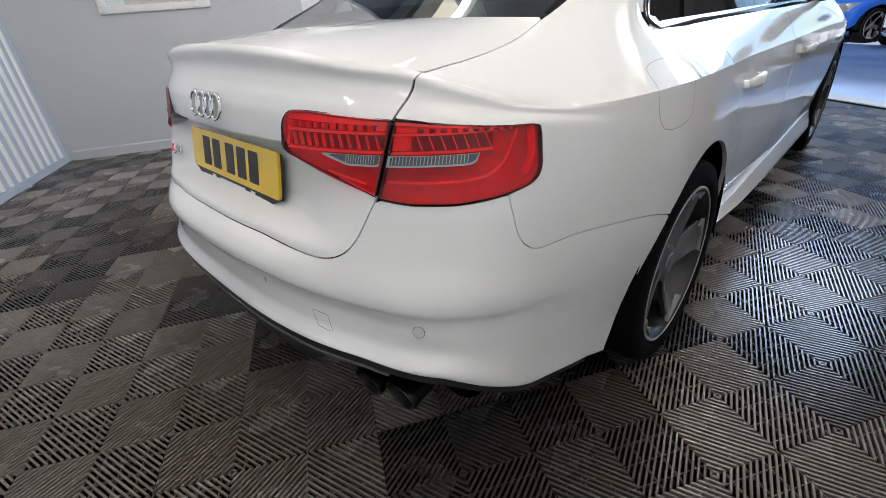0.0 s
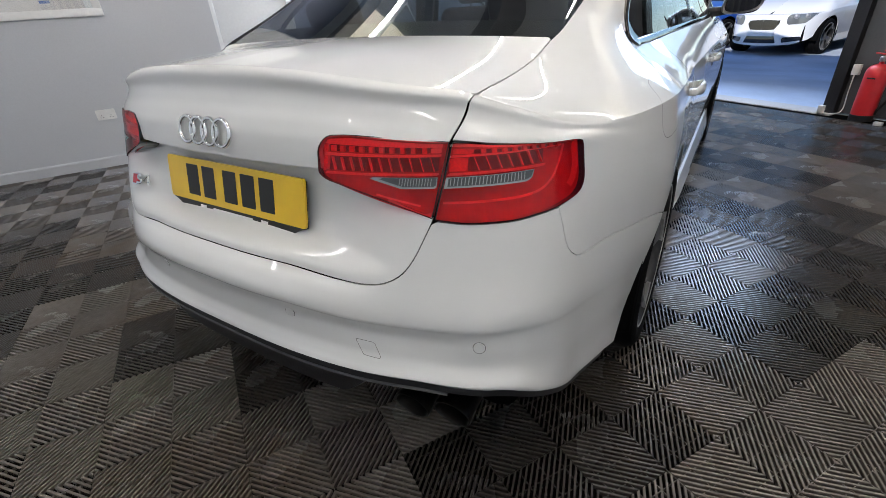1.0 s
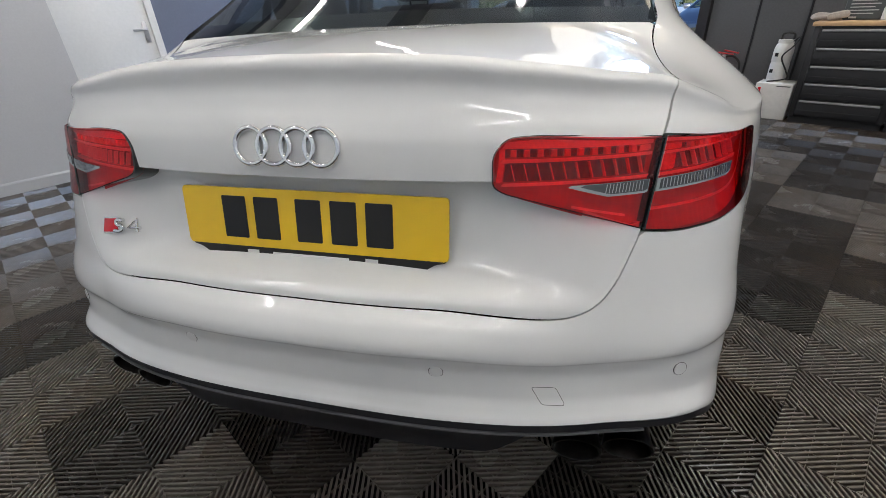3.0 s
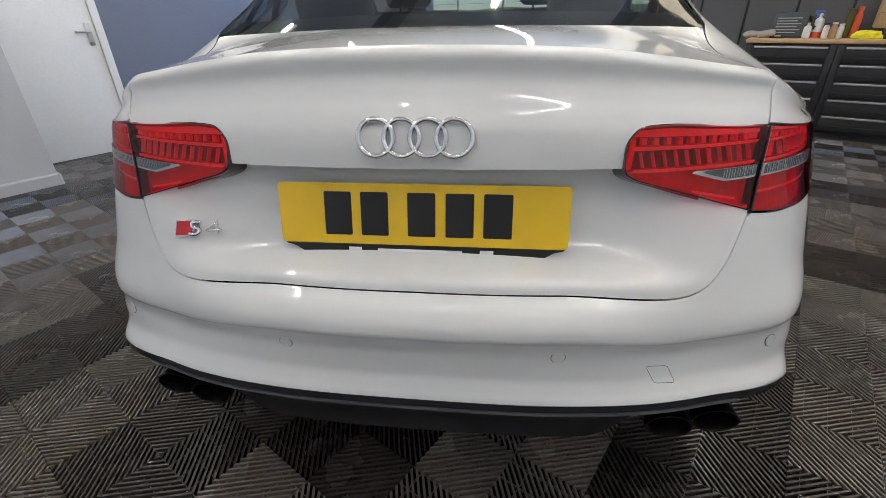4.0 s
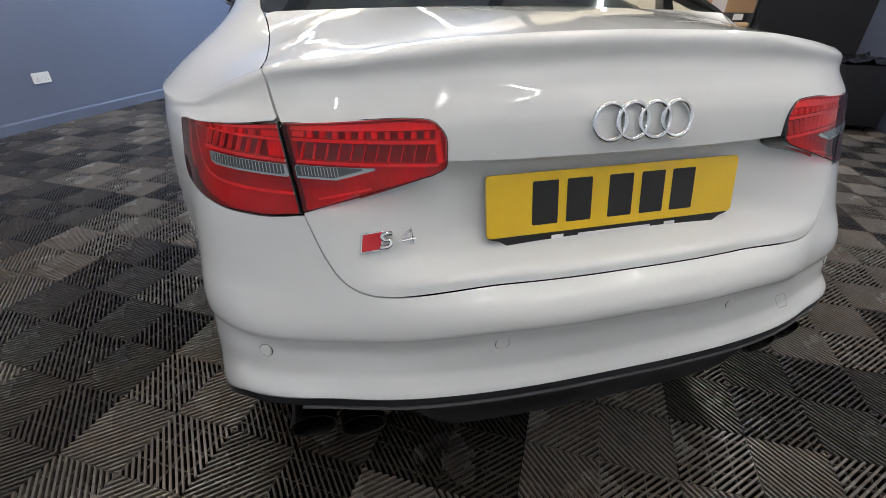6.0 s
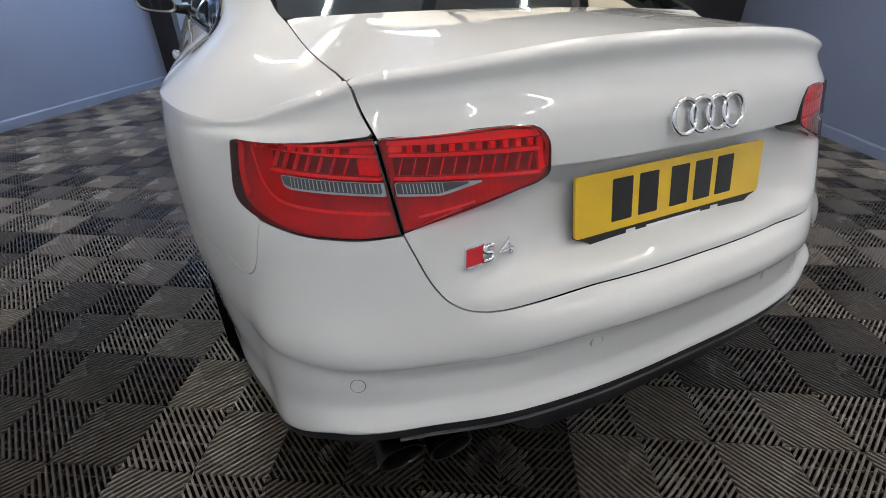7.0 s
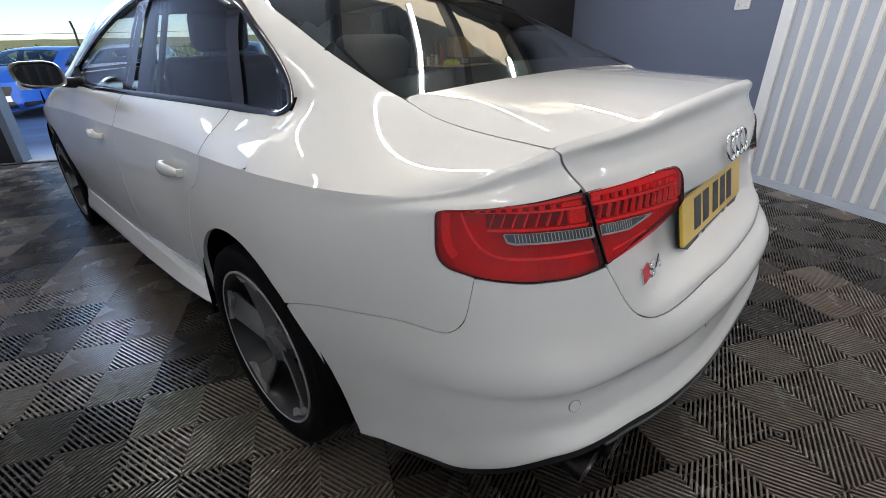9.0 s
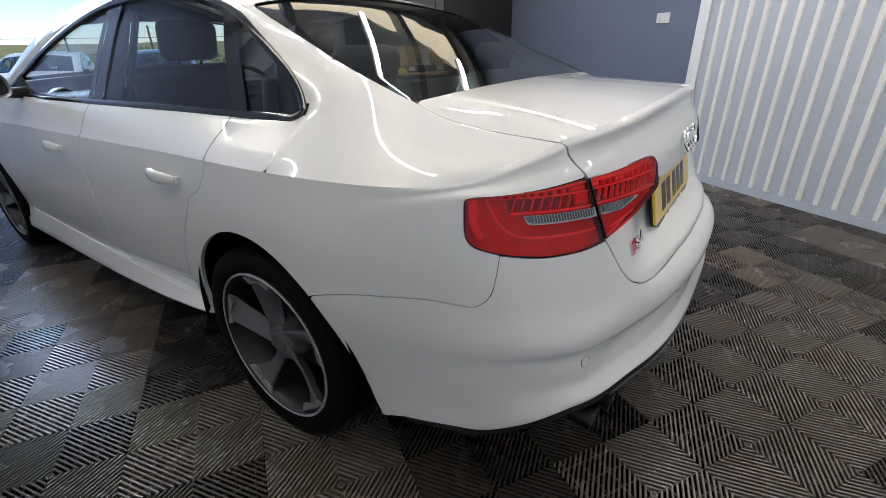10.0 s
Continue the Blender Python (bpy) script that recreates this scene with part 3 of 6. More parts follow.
# upper body: stations along the car, each with belt, rail, roof edge and middle
ST_Y = (0.60, 0.80, 1.0, 1.2, 1.4, 1.7, 2.1, 2.5, 2.8, 3.1, 3.4, 3.66)
belt_x = curve_of(ST_Y, (0.735, 0.740, 0.738, 0.745, 0.755, 0.768, 0.782, 0.792, 0.795, 0.794, 0.788, 0.78))
belt_z = curve_of((0.60, 0.70, 0.80, 0.88, 1.0) + ST_Y[3:], (0.996, 1.009, 1.020, 1.021, 1.010, 1.009, 1.008, 1.006, 1.002, 0.997, 0.993, 0.988, 0.98, 0.97))
rail_x = curve_of(ST_Y, (0.668, 0.675, 0.674, 0.668, 0.658, 0.646, 0.642, 0.648, 0.665, 0.692, 0.725, 0.75))
rail_z = curve_of(ST_Y, (1.036, 1.086, 1.180, 1.258, 1.313, 1.356, 1.366, 1.340, 1.285, 1.190, 1.080, 1.0))
edge_x = curve_of(ST_Y, (0.615, 0.606, 0.594, 0.580, 0.566, 0.555, 0.55, 0.555, 0.575, 0.605, 0.645, 0.68))
edge_h = curve_of(ST_Y, (1.064, 1.140, 1.224, 1.302, 1.352, 1.390, 1.398, 1.380, 1.335, 1.245, 1.125, 1.02))
mid_z = curve_of(ST_Y, (1.076, 1.165, 1.255, 1.337, 1.388, 1.418, 1.424, 1.412, 1.380, 1.295, 1.175, 1.05))


def cabin(y, q):
    """The skin above the belt: q from 0 on the shoulder, 1 belt, 2 rail, 3 roof edge, 4 middle, on to 8 on the other shoulder."""
    sg = 1
    if q > 4:
        sg, q = -1, 8 - q
    sh = body(s_of_y(y), 1.06)
    pts = [(sh[0] + 0.03, sh[2] - 0.10), (sh[0], sh[2]), (belt_x(y), belt_z(y)), (rail_x(y), rail_z(y)), (edge_x(y), edge_h(y)), (0, mid_z(y)), (-edge_x(y), edge_h(y))]
    i = min(int(q), 3)
    t = q - i
    p0, p1, p2, p3 = (np.array(pts[i + j]) for j in range(4))
    if i == 3:
        x = p1[0] * (1 - t)
        z = p2[1] + (p1[1] - p2[1]) * (1 - t) ** 2
        return (sg * x, y, z)
    d = (p2 - p0) * 0.5
    e = (p3 - p1) * 0.5
    w = step(0.95, 1.2, y)          # the belt breaks under the windows and flows into the pillar behind them
    roll = np.array([-0.80, 0.60])
    flow = np.array(pts[3]) - np.array(pts[1])
    flow = flow / np.linalg.norm(flow)
    if i == 0:
        d = np.array([-0.060, 0.100])
        e = flow * (1 - w) + roll * w
    if i == 1:
        d = flow * (1 - w) + (p2 - p1) / np.linalg.norm(p2 - p1) * w
    if i == 2:
        e = np.array([-0.09, 0.022])
    L = np.linalg.norm(p2 - p1)
    d, e = d / (np.linalg.norm(d) + 1e-9) * L, e / (np.linalg.norm(e) + 1e-9) * L
    c = (2 * t ** 3 - 3 * t ** 2 + 1) * p1 + (t ** 3 - 2 * t ** 2 + t) * d + (3 * t ** 2 - 2 * t ** 3) * p2 + (t ** 3 - t ** 2) * e
    return (sg * float(c[0]), y, float(c[1]))


SA = s_of_y(0.60)


def deck(s, r):
    """The boot's top: r from 0 at the lip to 1 at the foot of the rear window."""
    sg, a = (-1 if s < 0 else 1), min(abs(s), SA)
    t0 = Vector(body(a, 1.06))
    f = a / SA
    q = 4 - f / 0.78
    if f > 0.78:
        q = 3 - (f - 0.78) / 0.22 * 3
    t1 = Vector(cabin(0.60, max(q, 0)))
    p = t0.lerp(t1, r)
    p.z += 0.004 * math.sin(math.pi * r) * (1 - f)
    return (sg * p.x, p.y, p.z)


LS = s_at(0, 0.597, 1.06)      # where the boot's shut line meets the lip
SE = 0.772 * SA               # where it meets the corner of the rear window
HAUNCH_Y = 0.86


def glass_q(y):
    """The edge of the rear window along the pillar."""
    return 2.886 - 0.072 * max(y - 0.66, 0) / 0.20


def haunch_lines():
    """The lower and upper edges of the haunch between shoulder crease, boot and rear window."""
    up = [Vector(deck(LS + 0.0050 + (SE - LS) * r ** 1.25, r)) for r in np.linspace(0, 1, 21)]
    up += [Vector(cabin(y, q)) for y, q in ((0.609, 2.985), (0.622, 2.90), (0.64, 2.893), *((y, glass_q(y)) for y in np.linspace(0.66, HAUNCH_Y, 12)))]
    low = [Vector(body(s, 1.06)) for s in np.linspace(LS + 0.0015, s_of_y(HAUNCH_Y), 60)]

    def even(pts, n=60):
        d = np.concatenate([[0], np.cumsum([(b - a).length for a, b in zip(pts, pts[1:])])])
        t = np.linspace(0, d[-1], n + 1)
        return np.stack([np.interp(t, d, [p[i] for p in pts]) for i in range(3)], 1)
    up, low = even(up), even(low)
    for _ in range(6):
        up[1:-1] = 0.25 * up[:-2] + 0.5 * up[1:-1] + 0.25 * up[2:]
    return up, low


H_UP, H_LOW = haunch_lines()


def haunch(p, r):
    """One smooth skin over the haunch: p from the lip to the pillar, r from the shoulder crease up."""
    sg, p = (-1 if p < 0 else 1), min(abs(p), 1.0)
    pl = p ** 0.85
    a = np.array([np.interp(pl * 60, range(61), H_LOW[:, i]) for i in range(3)])
    b = np.array([np.interp(p * 60, range(61), H_UP[:, i]) for i in range(3)])
    r = min(max(r, 0.0), 1.0)
    t = r ** 1.05
    q = a + (b - a) * t
    out = np.array([0.35, -0.25 * (1 - p), 0.85])
    q = q + out * (0.14 * r * (1 - r) + 0.20 * r * (1 - r) ** 3) * np.linalg.norm(b - a)
    w = step(0.45, 1.0, p)
    if w > 0:
        y = a[1] + (b[1] - a[1]) * r
        q = q * (1 - w) + np.array(cabin(max(y, 0.6), r * glass_q(y))) * w
    return (sg * float(q[0]), float(q[1]), float(q[2]))


def flange(s, r):
    """A narrow turned-in edge that closes the joint under the shoulder crease."""
    x, y, z = body(s, 1.06)
    k = 0.004 + 0.004 * r
    return (x * (1 - k), y + k * (1 - step(0.5, 1.0, y)), z - 0.012 + 0.012 * r)


def joint_back(y, q):
    """A strip behind the joint of haunch and pillar."""
    x, y, z = cabin(y, q)
    return (x * 0.994, y, z - 0.004)


# outlines on the skin, as (s, height)
def mirror(line):
    return [(-a, b) for a, b in line]


def both(line):
    """Closes a half outline that runs from the middle round to the middle."""
    return line + mirror(line[::-1])[1:-1]


def at_side(y, z):
    """The skin's own coordinates of a place on the flank."""
    s = Y(y)[0]
    lo, hi = 0.2, 1.06
    for _ in range(26):
        m = (lo + hi) / 2
        if plain(s, m)[2] < z:
            lo = m
        else:
            hi = m
    return (s, lo)


ARCH_Y, ARCH_Z, ARCH_R = 1.005, 0.338, 0.382
FRONT_Y = 3.83
SEAM = [X(0.0001, 0.680), X(0.20, 0.680), X(0.36, 0.679), X(0.452, 0.682), X(0.502, 0.697), X(0.531, 0.725), X(0.552, 0.766), X(0.562, 0.791)]
SEAM[0] = (0, 0.680)
SEAM = smooth_line(SEAM, 5)
LAMP_DROP = 0.017
LAMP_IN = rounded([X(0.328, 0.934), X(0.334, 0.886), X(0.352, 0.876), X(0.562, 0.810), X(0.576, 0.958), X(0.40, 0.967), X(0.348, 0.962)], [0.02, 0.012, 0.012, 0.003, 0.003, 0.05, 0.02], 5)
LAMP_OUT = rounded([X(0.5655, 0.808), X(0.62, 0.800), X(0.69, 0.799), Y(0.285, 0.806), Y(0.352, 0.820), Y(0.364, 0.937), Y(0.30, 0.944), X(0.5795, 0.958)], [0.003, 0.02, 0.02, 0.03, 0.034, 0.036, 0.04, 0.003], 8)
LAMP_IN, LAMP_OUT = ([(a, b - LAMP_DROP) for a, b in line] for line in (LAMP_IN, LAMP_OUT))


def arc(cy, a0, a1, r=ARCH_R, n=24):
    out = []
    for i in range(n + 1):
        a = radians(a0 + (a1 - a0) * i / n)
        out.append(at_side(cy + r * math.cos(a), ARCH_Z + r * math.sin(a)))
    return out


SEAM_A = 134     # where on the arch the bumper meets the wing
LOW_SIDE = smooth_line([Y(0.280, 0.787), Y(0.2805, 0.76), Y(0.285, 0.728), Y(0.302, 0.711), Y(0.333, 0.705), at_side(0.45, 0.672), at_side(0.60, 0.652), arc(ARCH_Y, SEAM_A, SEAM_A, n=1)[0]], 6)


DLO = smooth_line([(0.878, 1.040), (0.917, 1.088), (0.980, 1.142), (1.09, 1.214), (1.22, 1.284), (1.38, 1.328), (1.62, 1.356), (1.85, 1.360), (2.18, 1.330), (2.58, 1.238), (2.98, 1.105), (3.28, 0.998)], 4)
DLO += [(2.6, 0.998), (2.14, 1.004), (1.7, 1.010), (1.19, 1.014), (0.98, 1.016), (0.938, 1.017), (0.911, 1.0195), (0.892, 1.026), (0.882, 1.0335)]


def q_of(y, z):
    lo, hi = 0.6, 3.2
    for _ in range(30):
        m = (lo + hi) / 2
        if cabin(y, m)[2] < z:
            lo = m
        else:
            hi = m
    return lo


def inset(poly, d):
    """Draws an outline in by d."""
    P = np.array(poly)
    area = sum(P[i - 1][0] * P[i][1] - P[i][0] * P[i - 1][1] for i in range(len(P)))
    sg = 1 if area > 0 else -1
    out = []
    for i in range(len(P)):
        t = P[(i + 1) % len(P)] - P[i - 1]
        t = t / (np.linalg.norm(t) + 1e-9)
        out.append(tuple(P[i] + sg * d * np.array([-t[1], t[0]])))
    return out


DLO_Q = [(y, q_of(y, z)) for y, z in DLO]
GLASS_R = [(0.604, 4.0), (0.604, 3.6), (0.606, 3.02), (0.622, 2.90), (0.90, 2.80), (1.12, 2.76), (1.20, 2.84), (1.235, 3.1), (1.25, 3.5), (1.255, 4.0)]
GLASS_R += [(y, 8 - q) for y, q in GLASS_R[::-1]][1:-1]
SCREEN = [(2.92, 4.0), (2.91, 3.5), (2.90, 2.9), (3.25, 2.85), (3.62, 2.85), (3.64, 3.4), (3.645, 4.0)]
SCREEN += [(y, 8 - q) for y, q in SCREEN[::-1]][1:-1]
DOOR_R = [(1.165, 1.06), (1.170, 1.0), (1.186, 0.93), (1.226, 0.84), (1.312, 0.74), (1.388, 0.64), (1.445, 0.52), (1.475, 0.42), (1.54, 0.335)]
DOOR_F = [(2.135, 1.06), (2.15, 0.90), (2.165, 0.70), (2.165, 0.50), (2.15, 0.335)]
DOOR_N = [(3.26, 1.06), (3.31, 0.90), (3.34, 0.70), (3.34, 0.50), (3.32, 0.335)]


def on_side(line, dy=0.0):
    return [at_side(y + dy, z) if z < 0.84 else Y(y + dy, z) for y, z in line]


def spot(surf, a, b, lift=0.0):
    """A frame on the skin: x along it, y up it, z out of it."""
    n = normal_of(surf, a, b)
    x = (Vector(surf(a + 0.004, b)) - Vector(surf(a - 0.004, b))).normalized()
    y = n.cross(x).normalized()
    x = y.cross(n)
    p = Vector(surf(a, b)) + n * lift
    return Matrix(((x.x, y.x, n.x, p.x), (x.y, y.y, n.y, p.y), (x.z, y.z, n.z, p.z), (0, 0, 0, 1)))


def bonnet(s, r):
    """The front lid: r from 0 at its outer edge to 1 at the foot of the windscreen."""
    sg, a = (-1 if s < 0 else 1), abs(s)
    s0 = s_of_y(3.66)
    t0 = Vector(body(a, 1.06))
    f = (a - s0) / (S3 - s0)
    t1 = Vector(cabin(3.66, min(4.0, 4.0 * step(0, 1, f) ** 0.6)))
    p = t0.lerp(t1, r)
    p.z += 0.05 * math.sin(math.pi * r) * f
    return (sg * p.x, p.y, p.z)


def wheel(parent, y, sg, turn):
    """A tyre on a five-armed alloy rim with swept, bladed spokes; z of the wheel's frame points outwards."""
    m = pose(sg * 0.765, y, 0.330, 0, 90 * sg, 0) @ pose(0, 0, 0, 0, 0, turn)
    top = new("wheel")
    top.parent = parent
    top.matrix_local = m
    top["label"] = "five-spoke titanium grey alloy wheel with a black tyre"
    bm = bmesh.new()
    add_lathe(bm, [(0.246, -0.10), (0.27, -0.122), (0.305, -0.126), (0.322, -0.115), (0.330, -0.095), (0.330, -0.06), (0.325, -0.057), (0.325, -0.05), (0.330, -0.047), (0.330, 0.047), (0.325, 0.05), (0.325, 0.057), (0.330, 0.06), (0.330, 0.095), (0.322, 0.115), (0.305, 0.124), (0.27, 0.122), (0.2535, 0.114), (0.247, 0.105)], None, 96)
    part("tyre", bm, RUBBER, top, "black low-profile tyre")
    bm = bmesh.new()
    add_lathe(bm, [(0.246, 0.108), (0.2545, 0.112), (0.2545, 0.118), (0.2505, 0.120), (0.2465, 0.1175)], None, 96)
    part("rim_lip", bm, RIM_CUT, top, "bright machined rim edge")
    bm = bmesh.new()
    add_lathe(bm, [(0.2465, 0.117), (0.239, 0.108), (0.2345, 0.086), (0.228, 0.06), (0.215, 0.02), (0.205, -0.06), (0.21, -0.10), (0.246, -0.11)], None, 64)
    part("barrel", bm, RIM_SHADE, top)
    bm = bmesh.new()
    add_lathe(bm, [(0.001, 0.092), (0.030, 0.092), (0.034, 0.086), (0.050, 0.084), (0.066, 0.076), (0.074, 0.050), (0.074, 0.0)], None, 40)
    for k in range(5):
        a = 2 * math.pi * (k + 0.5) / 5
        add_lathe(bm, [(0.0085, 0.070), (0.0085, 0.083), (0.001, 0.083)], Matrix.Translation((0.056 * math.cos(a), 0.056 * math.sin(a), 0)), 8)
    part("hub", bm, RIM_GREY, top)
    bm = bmesh.new()
    add_lathe(bm, [(0.032, 0.0), (0.16, 0.0), (0.165, -0.006), (0.165, -0.03), (0.03, -0.03)], Matrix.Translation((0, 0, -0.02)), 48)
    part("brake_disc", bm, BRAKE, top)
    # unseen black disc, added as the shade deep inside the rim
    bm = bmesh.new()
    add_lathe(bm, [(0.001, -0.09), (0.215, -0.09)], None, 32)
    part("shade_disc", bm, SHADOW_GAP, top)
    for k in range(5):
        a0 = 2 * math.pi * k / 5
        bm = bmesh.new()
        rows = []
        n = 12
        for i in range(n + 1):
            t = i / n
            r = 0.050 + t * 0.189
            a = a0 + sg * 0.14 * t * t
            lead = 0.031 + 0.002 * t + 0.034 * t ** 4      # half widths before and behind the blade's line
            trail = 0.029 - 0.002 * t + 0.026 * t ** 5
            h = 0.086 + 0.026 * t ** 1.4                   # height of the high edge
            low = h - 0.008 - 0.022 * math.sin(math.pi * min(t * 0.9 + 0.05, 1))
            prof = [(-trail + 0.014, h - 0.030), (-trail, h - 0.004), (-trail + 0.006, h), (-trail + 0.018, h - 0.004), (lead * 0.35, (h + low) / 2), (lead - 0.004, low), (lead, low - 0.006), (lead - 0.012, low - 0.022)]
            rows.append([bm.verts.new((r * math.cos(a) - sg * d * math.sin(a), r * math.sin(a) + sg * d * math.cos(a), z)) for d, z in prof])
        for p, q in zip(rows, rows[1:]):
            for i in range(7):
                bm.faces.new((p[i], p[i + 1], q[i + 1], q[i]))
        arm = part("spoke", bm, RIM_GREY, top)
        bm = bmesh.new()                                    # bright cut pad where the arm meets the rim
        a = a0 + sg * 0.14 * 0.93
        pts = [(0.2400, -0.058), (0.2400, 0.072), (0.214, 0.048), (0.226, 0.0), (0.216, -0.042)]
        hs = (0.113, 0.108, 0.106, 0.107, 0.108)
        lo = [bm.verts.new((r * math.cos(a + sg * d / r), r * math.sin(a + sg * d / r), h + 0.003)) for (r, d), h in zip(pts, hs)]
        hi = [bm.verts.new(v.co - Vector((0, 0, 0.012))) for v in lo]
        bm.faces.new(lo)
        for i in range(5):
            bm.faces.new((lo[i], lo[(i + 1) % 5], hi[(i + 1) % 5], hi[i]))
        part("pad", bm, RIM_PAD, arm, "bright machined spoke end", smooth=False)
    return top


def tail_lamp(parent, outline, sg, inner):
    """A red lamp: deep housing, two rows of light cells, a clear reversing segment and the outer lens."""
    pl = [(sg * a, b + LAMP_DROP) for a, b in outline]

    def glass(a, b):
        return plain(a, b - LAMP_DROP)

    bm = bmesh.new()
    panel(bm, glass, pl, 0.008, 0.006, lift=-0.014)
    lamp = part("tail_lamp", bm, RED_MID, parent, "red rear lamp with rows of light cells and a clear reversing segment")
    bm = bmesh.new()
    panel(bm, glass, inset(pl, 0.0022), 0.006, 0.005, lift=0.003)
    part("lens", bm, RED_LENS, lamp, "clear glossy red outer lens")
    bm = bmesh.new()
    line = inset(pl, 0.0004)
    ring = [(Vector(glass(a, b)), normal_of(glass, a, b)) for a, b in line + line[:1]]
    inn = inset(pl, 0.0020)
    ring2 = [(Vector(glass(a, b)), normal_of(glass, a, b)) for a, b in inn + inn[:1]]
    rows = [[bm.verts.new(p + n * d) for (p, n), d in ((r1, -0.045), (r1, 0.0005), (r1, 0.0022), (r2, 0.0034), (r2, -0.004))] for r1, r2 in zip(ring, ring2)]
    for p, q in zip(rows, rows[1:]):
        for i in range(4):
            bm.faces.new((p[i], p[i + 1], q[i + 1], q[i]))
    part("seal", bm, BLACK_GLOSS, lamp, "thin black edge round the lamp")

    s0, s1 = ((X(0.338, 0.92)[0], X(0.570, 0.90)[0]) if inner else (X(0.576, 0.88)[0], Y(0.364, 0.88)[0]))

    def at(f):
        return s0 + (s1 - s0) * f

    def bar(name, corners, lift, mat, label="", thick=0.010):
        """A raised bar; corners as (share of the lamp's length, height)."""
        bm = bmesh.new()
        panel(bm, glass, [(sg * at(f), z) for f, z in corners], 0.006, 0.003, thick=thick, lift=lift)
        return part(name, bm, mat, lamp, label)

    def line(name, points, width, lift, mat):
        bm = bmesh.new()
        ribbon(bm, glass, [(sg * at(f), z) for f, z in smooth_line(points, 6)], width, lift)
        return part(name, bm, mat, lamp)

    def cells(f0, f1, zc, n, w, h, slant, mat):
        for i in range(n):
            a = at(f0 + (f1 - f0) * (i + 0.5) / n)
            bm = bmesh.new()
            k = sg * slant
            add_prism(bm, [(-w / 2 - k, h / 2), (w / 2 - k, h / 2), (w / 2 + k, -h / 2), (-w / 2 + k, -h / 2)], -0.004, 0.004, spot(glass, sg * a, zc, -0.0072), bevel=0.0012)
            part("light_cell", bm, mat, lamp, smooth=False)

    def flat(f0, f1, za, zb):
        return [(f0, za), (f1, za), (f1, zb), (f0, zb)]
    if inner:
        bar("light_bar", [(0.03, 0.945), (0.99, 0.944), (0.995, 0.953), (0.26, 0.960), (0.06, 0.955)], -0.005, RED_LED)
        bar("dark_slot", flat(0.05, 0.90, 0.929, 0.944), -0.012, RED_DARK)
        cells(0.06, 0.90, 0.9365, 10, 0.009, 0.011, 0.0, RED_DEEP)
        bar("side_bar", flat(0.905, 0.985, 0.930, 0.943), -0.008, RED_LED)
        bar("light_bar", flat(0.03, 0.985, 0.921, 0.9275), -0.004, RED_LED)
        bar("dark_slot", flat(0.06, 0.97, 0.8935, 0.920), -0.012, RED_DARK)
        cells(0.07, 0.965, 0.9065, 11, 0.0022, 0.025, 0.003, RED_LED)
        bar("side_bar", flat(0.012, 0.05, 0.892, 0.944), -0.007, RED_DEEP)
        bar("light_bar", flat(0.05, 0.98, 0.887, 0.892), -0.003, RED_LED)
        bar("reversing_frame", [(0.72, 0.865), (0.975, 0.865), (0.975, 0.885), (0.42, 0.885)], 0.0036, SILVER_CELL, "", 0.003)
        bar("reversing_lamp", [(0.73, 0.8685), (0.968, 0.8685), (0.968, 0.8845), (0.50, 0.8845)], 0.0048, GREY_CELL, "clear grey reversing segment", 0.002)
        for k in range(12):
            line("flute", [(0.70 + 0.021 * k, 0.8700), (0.70 + 0.021 * k, 0.8835)], 0.0014, 0.0052, SILVER_CELL)
        line("light_line", [(0.52, 0.853), (0.70, 0.843), (0.88, 0.833)], 0.004, -0.006, RED_LED)
    else:
        bar("light_bar", [(0.015, 0.946), (0.90, 0.935), (0.93, 0.940), (0.80, 0.944), (0.015, 0.954)], -0.005, RED_LED)
        bar("dark_slot", flat(0.16, 0.78, 0.926, 0.938), -0.012, RED_DARK)
        cells(0.18, 0.78, 0.932, 9, 0.009, 0.009, 0.0, RED_DEEP)
        bar("side_bar", flat(0.03, 0.155, 0.926, 0.940), -0.008, RED_DEEP)
        bar("light_bar", flat(0.015, 0.80, 0.918, 0.9245), -0.004, RED_LED)
        bar("side_bar", flat(0.015, 0.125, 0.893, 0.9165), -0.008, RED_DEEP)
        bar("dark_slot", flat(0.13, 0.64, 0.892, 0.917), -0.012, RED_DARK)
        cells(0.145, 0.635, 0.9045, 7, 0.0026, 0.024, 0.004, RED_LED)
        bar("light_bar", flat(0.01, 0.64, 0.886, 0.891), -0.003, RED_LED)
        bar("reversing_frame", [(0.0, 0.8645), (0.49, 0.8645), (0.53, 0.868), (0.545, 0.884), (0.005, 0.884)], 0.0036, SILVER_CELL, "", 0.003)
        bar("reversing_lamp", [(0.02, 0.868), (0.48, 0.868), (0.52, 0.871), (0.538, 0.8832), (0.02, 0.8832)], 0.0048, GREY_CELL, "clear grey reversing segment", 0.002)
        for k in range(22):
            line("flute", [(0.035 + 0.021 * k, 0.8690), (0.035 + 0.021 * k, 0.8825)], 0.0016, 0.0052, SILVER_CELL)
        line("light_line", [(0.01, 0.838), (0.30, 0.837), (0.58, 0.841), (0.70, 0.858), (0.76, 0.885), (0.80, 0.916)], 0.005, -0.006, RED_LED)
        line("side_reflector", [(0.87, 0.838), (0.90, 0.850), (0.915, 0.875), (0.905, 0.905), (0.895, 0.918)], 0.016, -0.006, RED_DEEP)
    return lamp


